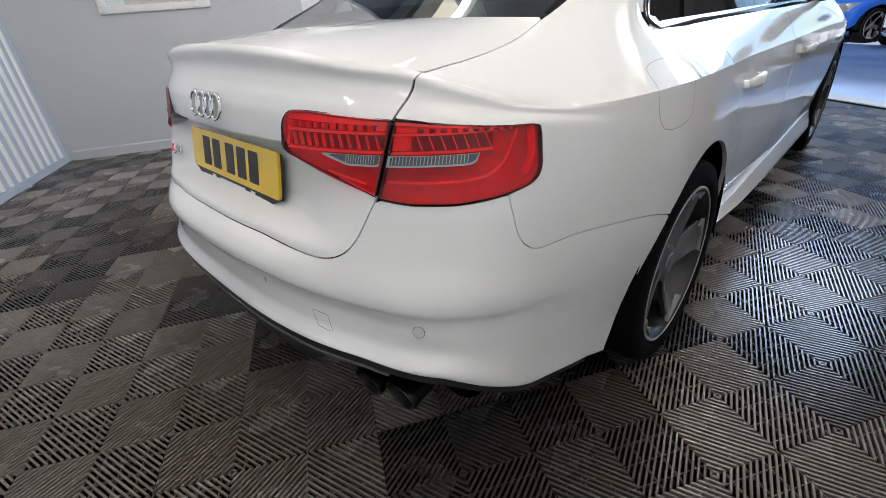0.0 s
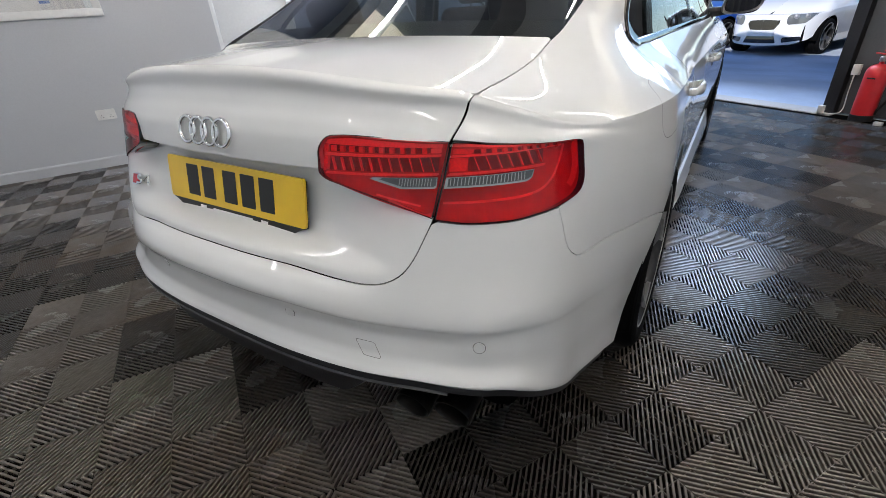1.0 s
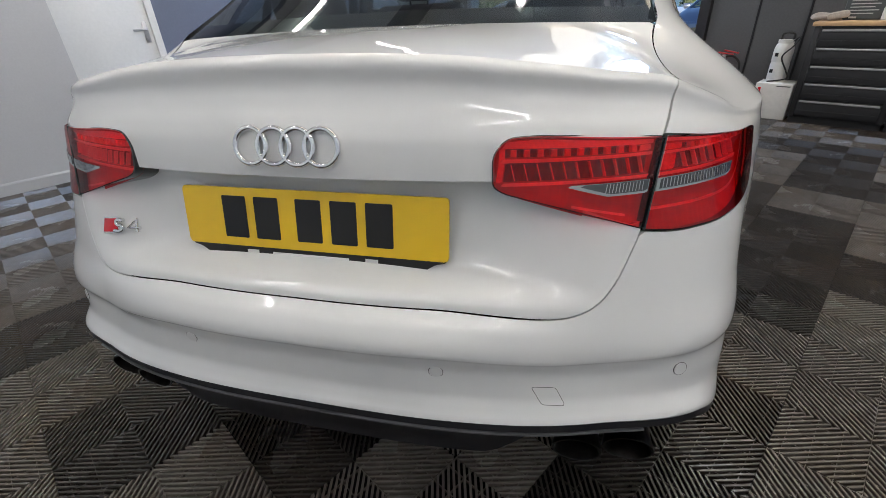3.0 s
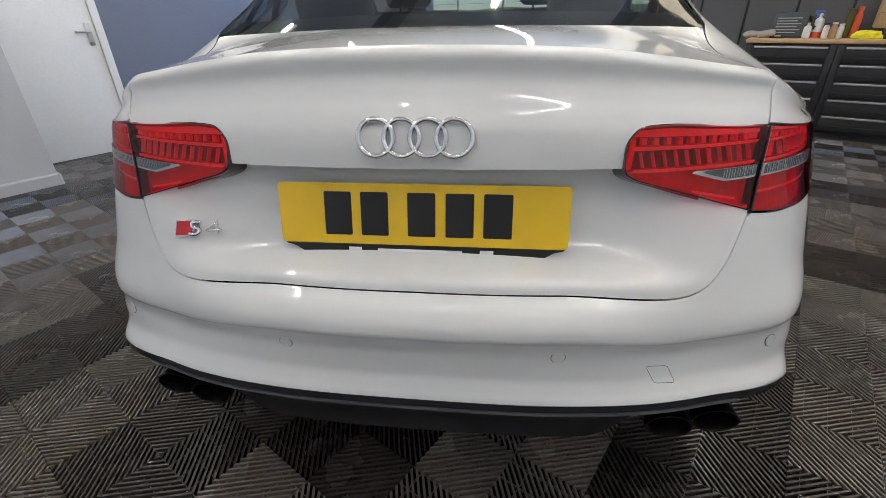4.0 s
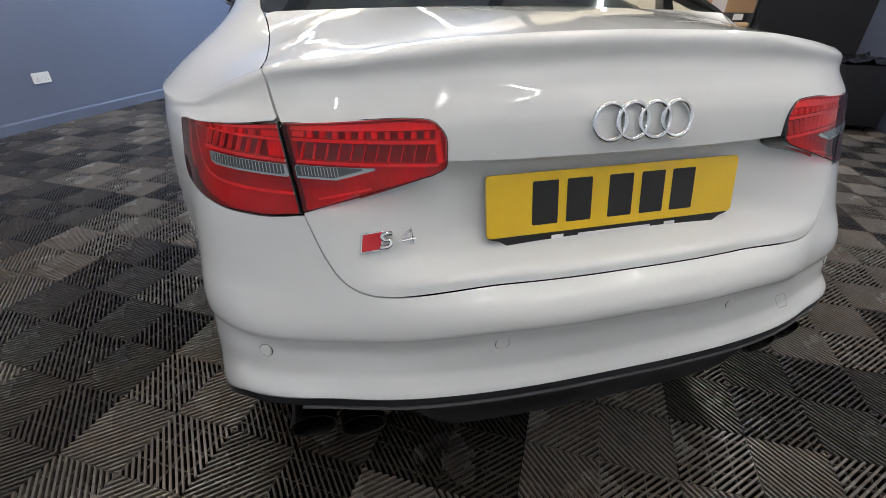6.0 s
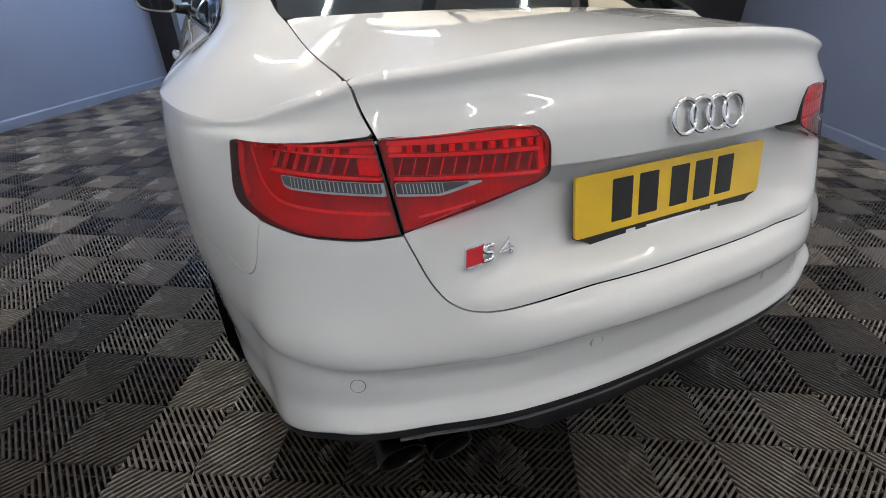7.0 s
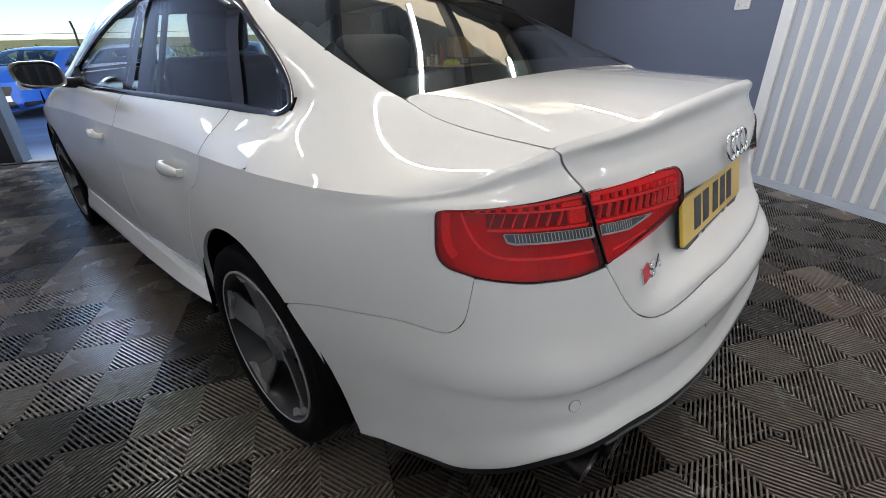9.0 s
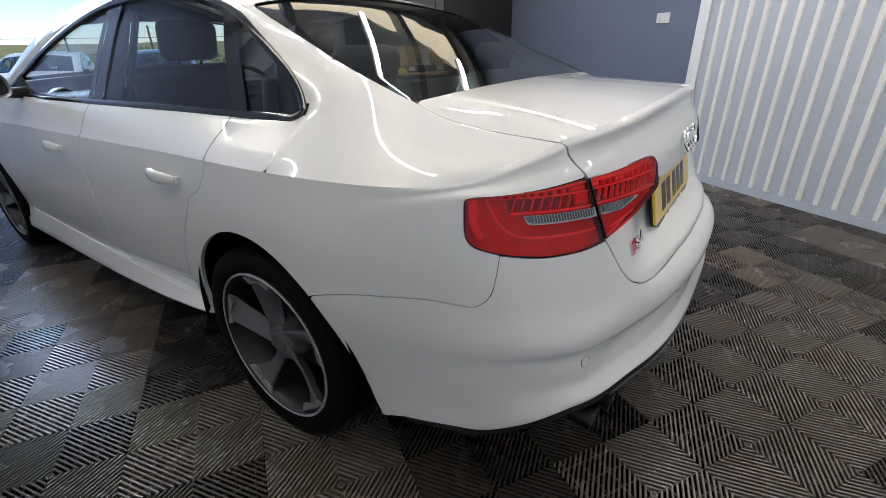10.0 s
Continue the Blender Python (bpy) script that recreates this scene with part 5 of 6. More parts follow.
def tail_details(car, boot, bumper):
    for sg in (1, -1):
        tail_lamp(boot, LAMP_IN, sg, True)
        tail_lamp(car, LAMP_OUT, sg, False)
    # black sheets added behind the panel gaps, as the shade inside them
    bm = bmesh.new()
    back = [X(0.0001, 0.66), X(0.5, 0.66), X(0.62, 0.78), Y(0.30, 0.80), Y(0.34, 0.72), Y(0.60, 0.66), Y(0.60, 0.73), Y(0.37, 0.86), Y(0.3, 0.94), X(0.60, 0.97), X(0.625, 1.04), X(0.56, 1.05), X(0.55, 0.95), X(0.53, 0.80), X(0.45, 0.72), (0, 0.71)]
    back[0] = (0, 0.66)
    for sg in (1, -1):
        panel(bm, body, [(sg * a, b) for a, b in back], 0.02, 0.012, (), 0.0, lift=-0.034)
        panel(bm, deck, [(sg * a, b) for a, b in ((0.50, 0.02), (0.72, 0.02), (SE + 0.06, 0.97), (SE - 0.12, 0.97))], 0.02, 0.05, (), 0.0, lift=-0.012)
    part("gap_shade", bm, SHADOW_GAP, car)
    # plate: yellow sheet with plain black bars, on a black carrier
    tilt = pose(0, 0.086, 0.783, 78, 0, 0)
    bm = bmesh.new()
    add_prism(bm, rounded([(-0.256, -0.056), (-0.236, -0.061), (-0.214, -0.075), (0.214, -0.075), (0.236, -0.061), (0.256, -0.056), (0.256, 0.052), (-0.256, 0.052)], 0.004), -0.006, 0.004, tilt, bevel=0.0015)
    car_plate = part("plate_carrier", bm, PLATE_BLACK, boot, "black plate carrier with small white bars", smooth=False)
    bm = bmesh.new()
    add_prism(bm, rounded([(-0.26, -0.0535), (0.26, -0.0535), (0.26, 0.0575), (-0.26, 0.0575)], 0.008), 0.0, 0.0065, tilt, bevel=0.0012)
    plate = part("number_plate", bm, YELLOW, boot, "yellow plate with plain black bars", smooth=False)
    for x in (-0.150, -0.083, 0.002, 0.070, 0.137):
        bm = bmesh.new()
        add_prism(bm, rounded([(x - 0.025, -0.037), (x + 0.025, -0.037), (x + 0.025, 0.042), (x - 0.025, 0.042)], 0.003), 0.0062, 0.0072, tilt)
        part("plate_bar", bm, PLATE_BLACK, plate, smooth=False)
    for x0, x1, h in ((-0.080, 0.075, 0.0024), (-0.134, -0.110, 0.0042), (0.107, 0.131, 0.0042)):
        bm = bmesh.new()
        add_prism(bm, [(x0, -0.0645 - h), (x1, -0.0645 - h), (x1, -0.0645 + h), (x0, -0.0645 + h)], 0.0038, 0.0046, tilt)
        part("carrier_bar", bm, WHITE_INK, car_plate, smooth=False)
    # four linked chrome rings
    mid = Vector(body(0, 0.928))
    for i, x in enumerate((-0.0635, -0.0212, 0.0212, 0.0635)):
        bm = bmesh.new()
        tl = 1.5 if i % 2 else -1.5
        add_torus(bm, pose(x, mid.y - 0.006, mid.z, 74, tl, 0), 0.0290, 0.0046, 48, 12, squash=1.15)
        part("ring", bm, CHROME, boot, "chrome ring of the boot emblem")
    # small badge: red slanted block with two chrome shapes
    m = spot(body, -X(0.437, 0.752)[0], 0.752, 0.0)
    c0, c1, c2 = (Vector(body(-X(x, 0.752)[0], 0.752)) for x in (0.485, 0.437, 0.385))
    n = (c2 - c0).normalized()
    up = Vector(m.col[1][:3])
    o = n.cross(up).normalized()
    up = o.cross(n)
    p = c1 + o * (0.001 + max((Vector(body(-X(x, z)[0], z)) - c1).dot(o) for x in np.linspace(0.385, 0.49, 12) for z in (0.738, 0.752, 0.768)))
    m = Matrix(((n.x, up.x, o.x, p.x), (n.y, up.y, o.y, p.y), (n.z, up.z, o.z, p.z), (0, 0, 0, 1)))
    bm = bmesh.new()
    add_prism(bm, [(-0.040, -0.014), (-0.008, -0.014), (-0.002, 0.014), (-0.034, 0.014)], 0.0, 0.0045, m, bevel=0.001)
    part("badge_block", bm, [RED_BADGE], boot, "red enamel badge block", smooth=False)
    bm = bmesh.new()
    add_prism(bm, [(-0.0425, -0.0165), (-0.006, -0.0165), (0.0005, 0.0165), (-0.036, 0.0165)], -0.001, 0.003, m)
    add_tube(bm, [m @ Vector((x, y, 0.0065)) for x, y in smooth_line([(0.014, 0.010), (0.004, 0.011), (-0.003, 0.008), (-0.001, 0.001), (0.009, -0.001), (0.010, -0.008), (0.002, -0.012), (-0.010, -0.011)], 4)], 0.0042, 10)
    add_tube(bm, [m @ Vector((x, y, 0.0065)) for x, y in ((0.046, -0.013), (0.046, 0.012), (0.024, -0.005), (0.052, -0.005))], 0.0040, 10)
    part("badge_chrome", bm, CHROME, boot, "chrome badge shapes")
    # parking sensors and towing cover
    for x in (-0.664, -0.250, 0.250, 0.664):
        a, zn = X(abs(x), 0.563 if abs(x) > 0.5 else 0.560)
        m = spot(body, math.copysign(a, x), zn, 0.0005)
        bm = bmesh.new()
        add_lathe(bm, [(0.001, 0.0012), (0.0118, 0.0012), (0.0122, -0.001)], m, 28)
        s = part("parking_sensor", bm, PAINT, bumper, "white round parking sensor")
        bm = bmesh.new()
        add_lathe(bm, [(0.0122, 0.0004), (0.0131, 0.0005), (0.0133, -0.001)], m, 28)
        part("sensor_gap", bm, FINE_GAP, s)
    a0, a1 = X(0.424, 0.51)[0], X(0.464, 0.51)[0]
    tow = rounded([(a0, 0.492), (a1, 0.489), (a1 - 0.003, 0.532), (a0 - 0.003, 0.534)], 0.006, 3)
    bm = bmesh.new()
    ribbon(bm, body, tow + tow[:1], 0.0010, 0.0006)
    part("towing_cover", bm, FINE_GAP, bumper, "thin outline of the towing eye cover")
    # fuel flap outline on the wing
    bm = bmesh.new()
    ribbon(bm, body, smooth_line([Y(0.645, 1.058), Y(0.65, 0.94), Y(0.68, 0.885), Y(0.74, 0.88), Y(0.79, 0.90), Y(0.81, 0.96), Y(0.815, 1.058)], 5), 0.0012, 0.0006)
    ribbon(bm, cabin, smooth_line([(0.645, 0.02), (0.65, 0.30), (0.68, 0.42), (0.74, 0.44), (0.79, 0.40), (0.812, 0.28), (0.815, 0.02)], 5), 0.0012, 0.0006)
    part("fuel_flap", bm, FINE_GAP, car, "outline of the fuel flap")
    # black lower valance with a thin lip, and the pipes
    bm = bmesh.new()
    rows = []
    for a in np.linspace(-1.16, 1.16, 81):
        p = Vector(body(a, 0.446))
        d = abs(a) / 1.16
        out = 1 - step(0.80, 1.0, d)
        k = 1 - step(0.33, 0.47, abs(p.x))
        deep = 0.030 + 0.095 * k
        rows.append([bm.verts.new((p.x * f, p.y + dy, p.z + dz)) for f, dy, dz in ((1.0, 0.004, 0.006), (1.0, -0.002 * out, -0.006), (0.998, -0.004 * out, -0.014), (0.995, 0.012, -0.018), (0.99, 0.022, -0.03 - 0.006 * out), (0.985, 0.030 + 0.012 * k, -deep * 0.7), (0.98, 0.020 + 0.016 * k, -deep), (0.975, 0.030 + 0.022 * k, -deep - 0.010), (0.95, 0.16, -deep - 0.008))])
    for p, q in zip(rows, rows[1:]):
        for j in range(8):
            bm.faces.new((p[j], p[j + 1], q[j + 1], q[j]))
    part("valance", bm, BLACK_TRIM, bumper, "black lower valance with a thin lip")
    # lip strip in grey: the highlight on the black lip is painted in
    bm = bmesh.new()
    rows = []
    for a in np.linspace(-0.66, 0.66, 61):
        p = Vector(body(a, 0.446))
        out = 1 - step(0.80, 1.0, abs(a) / 1.16)
        rows.append([bm.verts.new((p.x * f, p.y + dy, p.z + dz)) for f, dy, dz in ((0.997, 0.004, -0.0165), (1.0005, -0.0065 * out, -0.0172), (1.0005, -0.0070 * out, -0.0200), (0.995, 0.010, -0.0215))])
    for p, q in zip(rows, rows[1:]):
        for j in range(3):
            bm.faces.new((p[j], p[j + 1], q[j + 1], q[j]))
    part("valance_lip_glint", bm, RIM_GREY, bumper, "thin lip along the valance, its glint put in as grey")
    for sg in (1, -1):
        for x, y, z in ((0.507, 0.060, 0.334), (0.604, 0.078, 0.340)):
            bm = bmesh.new()
            m = pose(sg * x, y, z, 98, 0, 0) @ Matrix.Diagonal((1.06, 0.82, 1, 1))
            add_lathe(bm, [(0.036, -0.16), (0.042, -0.02), (0.045, 0.0), (0.0445, 0.006), (0.041, 0.006), (0.039, 0.0), (0.036, -0.05), (0.030, -0.15), (0.001, -0.15)], m, 32)
            part("exhaust_tip", bm, DARK_METAL, car, "dark round exhaust tip")


saloon("car", "clean glossy white four-door saloon on the tiled floor", PAINT, pose(0, -0.026, 0))

# ---- loose things and fittings of the room ----
RED_PAINT = grain(material("red_enamel_paint", (0.58, 0.02, 0.025), 0.3, coat=0.4), 40, 0.08, 0, 0.06)
CAB_BLACK = grain(material("black_powder_coat", (0.022, 0.023, 0.025), 0.45), 400, 0.2, 0.0003, 0.08)
ALU = grain(material("brushed_aluminium", (0.55, 0.55, 0.56), 0.35, 0.9), 200, 0.1, 0, 0.1)
WOOD = grain(material("beech_worktop", (0.55, 0.36, 0.19), 0.45), 14, 0.18, 0.0002, 0.08, 3.0)
CARD = grain(material("brown_cardboard", (0.46, 0.29, 0.15), 0.8), 60, 0.12, 0.0003, 0.0, 4.0)
WHITE_PLASTIC = grain(material("white_plastic", (0.70, 0.69, 0.66), 0.4), 30, 0.08, 0, 0.08, 5.0)
CLEAR_PLASTIC = material("milky_plastic", (0.72, 0.73, 0.74), 0.3)
ORANGE = material("orange_red_plastic", (0.75, 0.12, 0.05), 0.35)
YELLOW_CLOTH = grain(material("yellow_microfibre", (0.80, 0.72, 0.03), 0.95), 300, 0.2, 0.002, 0, 12)
DARK_CASE = grain(material("dark_grey_plastic_case", (0.06, 0.07, 0.075), 0.5), 200, 0.2, 0.0003)
GLOVE = grain(material("grey_work_glove", (0.36, 0.32, 0.28), 0.9), 150, 0.3, 0.001, 0, 10)
GREEN_CAN = material("dark_olive_can", (0.10, 0.10, 0.03), 0.3, 0.3)
POSTER = grain(material("printed_paper", (0.62, 0.58, 0.56), 0.6), 6, 0.15)
HOSE = material("black_rubber_hose", (0.012, 0.012, 0.012), 0.45)
STEEL = grain(material("blue_grey_steel", (0.20, 0.23, 0.27), 0.45, 0.4), 60, 0.12, 0.0, 0.1)
CONCRETE = grain(material("pale_concrete", (0.42, 0.41, 0.40), 0.85), 80, 0.15, 0.001, 0.05, 2.0)


def at_room(u, v, z=0.0, turn=0.0):
    return ROOM @ pose(u, v, z, 0, 0, turn)


# door with its frame
door = empty("door_1", "closed white flush door with a lever handle", "door", kind="structure", at=at_room(U0, 0.74))
part("leaf", add_box(bmesh.new(), (-0.045, -0.365, 0.008), (-0.004, 0.365, 2.0), 0.002), WHITE_PAINT, door)
for y0, y1 in ((-0.44, -0.368), (0.368, 0.43)):
    part("frame", add_box(bmesh.new(), (-0.10, y0, 0), (0.018, y1, 2.04), 0.004), WHITE_PAINT, door)
part("frame", add_box(bmesh.new(), (-0.10, -0.367, 2.003), (0.018, 0.367, 2.039), 0.004), WHITE_PAINT, door)
bm = bmesh.new()
add_box(bm, (-0.004, 0.295, 0.93), (0.003, 0.335, 1.11), 0.003)
add_tube(bm, [(0.0, 0.315, 1.04), (0.045, 0.315, 1.04), (0.052, 0.305, 1.04), (0.052, 0.20, 1.04)], 0.009, 10)
add_lathe(bm, [(0.001, 0.012), (0.009, 0.012), (0.011, 0.0)], pose(0.002, 0.315, 0.965, 0, 90, 0), 14)
part("handle", bm, ALU, door, "satin metal lever handle on a plate")

# white-framed inner window of the office, with papers behind it
win = empty("window_1", "white-framed office window with papers behind it", "window", kind="structure", at=at_room(OFF_U, (WIN[0] + WIN[1]) / 2))
hw = (WIN[1] - WIN[0]) / 2
for lo, hi in (((-0.10, -hw, WIN[2]), (0.020, hw, WIN[2] + 0.06)), ((-0.10, -hw, WIN[3] - 0.06), (0.020, hw, WIN[3])), ((-0.10, -hw, WIN[2] + 0.0605), (0.020, -hw + 0.06, WIN[3] - 0.0605)), ((-0.10, hw - 0.06, WIN[2] + 0.0605), (0.020, hw, WIN[3] - 0.0605))):
    part("window_frame", add_box(bmesh.new(), lo, hi, 0.006), WHITE_PLASTIC, win)
pane = part("pane", add_box(bmesh.new(), (-0.05, -hw + 0.055, WIN[2] + 0.055), (-0.044, hw - 0.055, WIN[3] - 0.055)), CLEAR, win, smooth=False)
pane.visible_shadow = False
part("paper_sheet", add_box(bmesh.new(), (-0.075, -hw + 0.20, WIN[2] + 0.058), (-0.072, hw - 0.12, WIN[2] + 0.50)), POSTER, win, "pale printed sheet", smooth=False)
part("paper_stripe", add_box(bmesh.new(), (-0.0715, 0.05, WIN[2] + 0.11), (-0.0705, 0.12, WIN[2] + 0.13)), material("blue_print", (0.12, 0.18, 0.42), 0.6), win, smooth=False)

# sockets
def socket(m, w=0.146, h=0.086, label="white double socket on the wall"):
    top = empty("wall_socket", label, "socket", "wall sockets", at=m)
    part("plate", add_prism(bmesh.new(), rounded([(-w / 2, -h / 2), (w / 2, -h / 2), (w / 2, h / 2), (-w / 2, h / 2)], 0.006), 0.0, 0.010, None, bevel=0.002), WHITE_PLASTIC, top, smooth=False)
    for x in (-w / 4, w / 4):
        part("switch", add_box(bmesh.new(), (x - 0.008, 0.012, 0.0098), (x + 0.008, 0.030, 0.014), 0.001), WHITE_PLASTIC, top)
        bm = bmesh.new()
        for dx, dy, a, b in ((0, -0.004, 0.002, 0.005), (-0.011, -0.022, 0.004, 0.002), (0.011, -0.022, 0.004, 0.002)):
            add_box(bm, (x + dx - a, dy - b, 0.0101), (x + dx + a, dy + b, 0.0106))
        part("pin_holes", bm, PLATE_BLACK, top, smooth=False)
    return top


FACE_E = Matrix(((0, 0, 1, 0), (1, 0, 0, 0), (0, 1, 0, 0), (0, 0, 0, 1)))      # plate that looks towards +u
FACE_W = Matrix(((0, 0, -1, 0), (-1, 0, 0, 0), (0, 1, 0, 0), (0, 0, 0, 1)))
socket(at_room(OFF_U + 0.001, -0.79, 0.46) @ FACE_E)
socket(at_room(U0 + 0.001, 2.18, 0.395) @ FACE_E)
socket(at_room(U1 - 0.001, 2.66, 1.375) @ FACE_W, 0.15, 0.088)
bm = bmesh.new()
add_box(bm, (-0.06, -0.05, 0), (0.05, 0.05, 0.16), 0.01)
add_box(bm, (-0.03, -0.09, 0.16), (0.03, -0.02, 0.42), 0.008)
tagged(part("wall_bracket", bm, BLACK_TRIM, at=at_room(2.60, 2.10, 1.505)), "black bracket on top of the white corner post", "bracket")

# steel edge strip and pale threshold of the vehicle door
wall_piece("trim_jamb_edge", "blue-grey steel edge of the vehicle door", STEEL, (U0 + 0.303, V1 - 0.16, 0), (U0 + 0.375, V1 + 0.02, 3.0))
bm = add_box(bmesh.new(), (U0 + 0.1, V1 - 0.14, -0.02), (OPEN_U, V1 + 0.10, -0.002), 0.004)
tagged(part("trim_threshold", bm, CONCRETE, at=ROOM), "pale concrete threshold of the vehicle door", "threshold", kind="structure")

# fire extinguisher
ext = empty("fire_extinguisher", "red fire extinguisher with a black hose standing by the door jamb", "extinguisher", at=at_room(-0.78, 5.27))
part("foot", add_lathe(bmesh.new(), [(0.001, 0.0), (0.086, 0.0), (0.088, 0.05), (0.080, 0.055)], None, 32), HOSE, ext, "black rubber foot")
part("cylinder", add_lathe(bmesh.new(), [(0.083, 0.045), (0.085, 0.06), (0.085, 0.40), (0.080, 0.43), (0.062, 0.458), (0.035, 0.472), (0.018, 0.476), (0.016, 0.50)], None, 40), RED_PAINT, ext)
part("label_bar", add_box(bmesh.new(), (-0.03, -0.0875, 0.36), (0.03, -0.0835, 0.372), 0.001), PLATE_BLACK, ext)
bm = bmesh.new()
add_lathe(bm, [(0.020, 0.495), (0.024, 0.505), (0.024, 0.53), (0.012, 0.54)], None, 16)
part("valve", bm, ALU, ext)
bm = bmesh.new()
add_box(bm, (-0.12, -0.011, 0.545), (0.03, 0.011, 0.556), 0.003, pose(0, 0, 0, 0, 6, 0))
add_box(bm, (-0.11, -0.011, 0.575), (0.03, 0.011, 0.588), 0.003, pose(0, 0, -0.01, 0, 10, 0))
part("lever", bm, RED_PAINT, ext, "red carrying lever")
bm = bmesh.new()
add_tube(bm, smooth_line([(0.02, 0.0, 0.52), (0.09, 0, 0.525), (0.155, 0, 0.46), (0.165, 0, 0.34), (0.14, 0, 0.20), (0.095, 0, 0.10), (0.088, 0, 0.06)], 6), 0.011, 10)
part("hose", bm, HOSE, ext, "black discharge hose")

box1 = bmesh.new()
add_box(box1, (-0.025, -0.02, 0.0), (0.025, 0.02, 0.075), 0.004)
jb = tagged(part("junction_box", box1, WHITE_PLASTIC, at=at_room(-1.12, 5.31, 0.0)), "small pale junction box at the foot of the jamb", "junction box")
bm = add_box(bmesh.new(), (-0.03, -0.025, -0.045), (0.03, 0.012, 0.045), 0.004)
tagged(part("switch_box", bm, WHITE_PLASTIC, at=at_room(-0.985, 5.40, 0.40)), "small cream switch box on the jamb", "switch")
bm = bmesh.new()
add_tube(bm, [(ROOM @ Vector(p)) for p in smooth_line([(-0.985, 5.38, 0.36), (-0.98, 5.37, 0.20), (-0.97, 5.36, 0.06), (-1.0, 5.33, 0.012), (-1.10, 5.30, 0.010)], 5)], 0.005, 7)
tagged(part("cable", bm, WHITE_PLASTIC), "grey cable from the switch box to the floor", "cable")
bm = bmesh.new()
add_box(bm, (-0.03, -0.02, 0), (0.03, 0.02, 0.03), 0.004)
tagged(part("plug", bm, WHITE_PLASTIC, at=at_room(-0.60, 5.15, 0.0)), "white plug lying on the floor", "plug")

# pale box with the pressure sprayer on it
bm = bmesh.new()
add_box(bm, (-0.150, -0.13, 0), (0.150, 0.13, 0.325), 0.006)
wb = tagged(part("white_box", bm, WHITE_PLASTIC, at=at_room(-0.235, 5.18, 0, 0)), "white box with a red mark on the floor by the cabinets", "box")
part("red_mark", add_box(bmesh.new(), (-0.125, -0.1325, 0.205), (-0.102, -0.1303, 0.285)), RED_BADGE, wb, smooth=False)
part("handle_slot", add_box(bmesh.new(), (0.02, -0.132, 0.298), (0.13, -0.1303, 0.306)), PLATE_BLACK, wb, smooth=False)
spr = empty("pump_sprayer", "white pressure sprayer with a black hose standing on the white box", "sprayer", at=at_room(-0.27, 5.22, 0.3255) @ Matrix.Diagonal((0.82, 0.82, 0.80, 1)))
part("tank", add_lathe(bmesh.new(), [(0.001, 0.0), (0.088, 0.0), (0.095, 0.012), (0.095, 0.20), (0.090, 0.215), (0.095, 0.225), (0.095, 0.36), (0.085, 0.40), (0.07, 0.42), (0.078, 0.425), (0.078, 0.455), (0.001, 0.46)], None, 36), WHITE_PLASTIC, spr)
bm = bmesh.new()
add_tube(bm, smooth_line([(-0.05, 0, 0.45), (-0.05, 0, 0.51), (0.0, 0, 0.53), (0.06, 0, 0.51), (0.06, 0, 0.45)], 5), 0.012, 8)
part("handle", bm, HOSE, spr, "black pump handle")
bm = bmesh.new()
add_tube(bm, smooth_line([(0.07, -0.03, 0.44), (0.13, -0.06, 0.49), (0.10, -0.11, 0.40), (0.02, -0.12, 0.28), (0.09, -0.12, 0.14), (0.12, -0.10, 0.05), (0.02, -0.13, 0.02), (-0.06, -0.11, 0.005)], 6), 0.008, 8)
part("hose", bm, HOSE, spr, "black hose wound round the tank")
for z, x in ((0.30, -0.04), (0.12, -0.05)):
    part("mark", add_box(bmesh.new(), (x - 0.018, -0.0965, z - 0.02), (x + 0.014, -0.0895, z + 0.02), 0.001), PLATE_BLACK, spr)

# drawer cabinets and worktop
CAB_V, CAB_Z = 4.97, 0.815


def drawer_cabinet(u0, u1, rows, label):
    w = u1 - u0
    cab = empty("tool_cabinet", label, "cabinet", "black drawer cabinets", at=at_room((u0 + u1) / 2, CAB_V))
    part("body", add_box(bmesh.new(), (-w / 2 + 0.002, 0.018, 0.06), (w / 2 - 0.002, 0.45, CAB_Z), 0.004), CAB_BLACK, cab)
    part("plinth", add_box(bmesh.new(), (-w / 2 + 0.01, 0.05, 0.0), (w / 2 - 0.01, 0.44, 0.0595)), CAB_BLACK, cab, smooth=False)
    for x in (-w / 2 + 0.025, w / 2 - 0.025):
        part("post", add_box(bmesh.new(), (x - 0.023, 0.0, 0.06), (x + 0.023, 0.0175, CAB_Z - 0.003), 0.003), CAB_BLACK, cab)
    h = (CAB_Z - 0.09) / rows
    for i in range(rows):
        z0 = 0.075 + i * h
        bm = bmesh.new()
        add_box(bm, (-w / 2 + 0.052, 0.0, z0 + 0.006), (w / 2 - 0.052, 0.0175, z0 + h - 0.006), 0.003)
        add_box(bm, (-w / 2 + 0.07, -0.004, z0 + 0.045), (w / 2 - 0.07, 0.001, z0 + 0.051), 0.001)
        d = part("drawer", bm, CAB_BLACK, cab, "black drawer front")
        bm = bmesh.new()
        add_box(bm, (-w / 2 + 0.062, -0.014, z0 + h - 0.026), (w / 2 - 0.062, 0.0, z0 + h - 0.010), 0.003)
        part("drawer_handle", bm, ALU, d, "silver full-width handle")
    return cab


drawer_cabinet(-0.06, 0.62, 5, "black steel drawer cabinet with silver handle rails")
drawer_cabinet(0.622, 1.45, 5, "wide black steel drawer cabinet with silver handle rails")
bm = add_box(bmesh.new(), (-0.075, CAB_V - 0.02, CAB_Z + 0.001), (1.46, CAB_V + 0.46, CAB_Z + 0.034), 0.004)
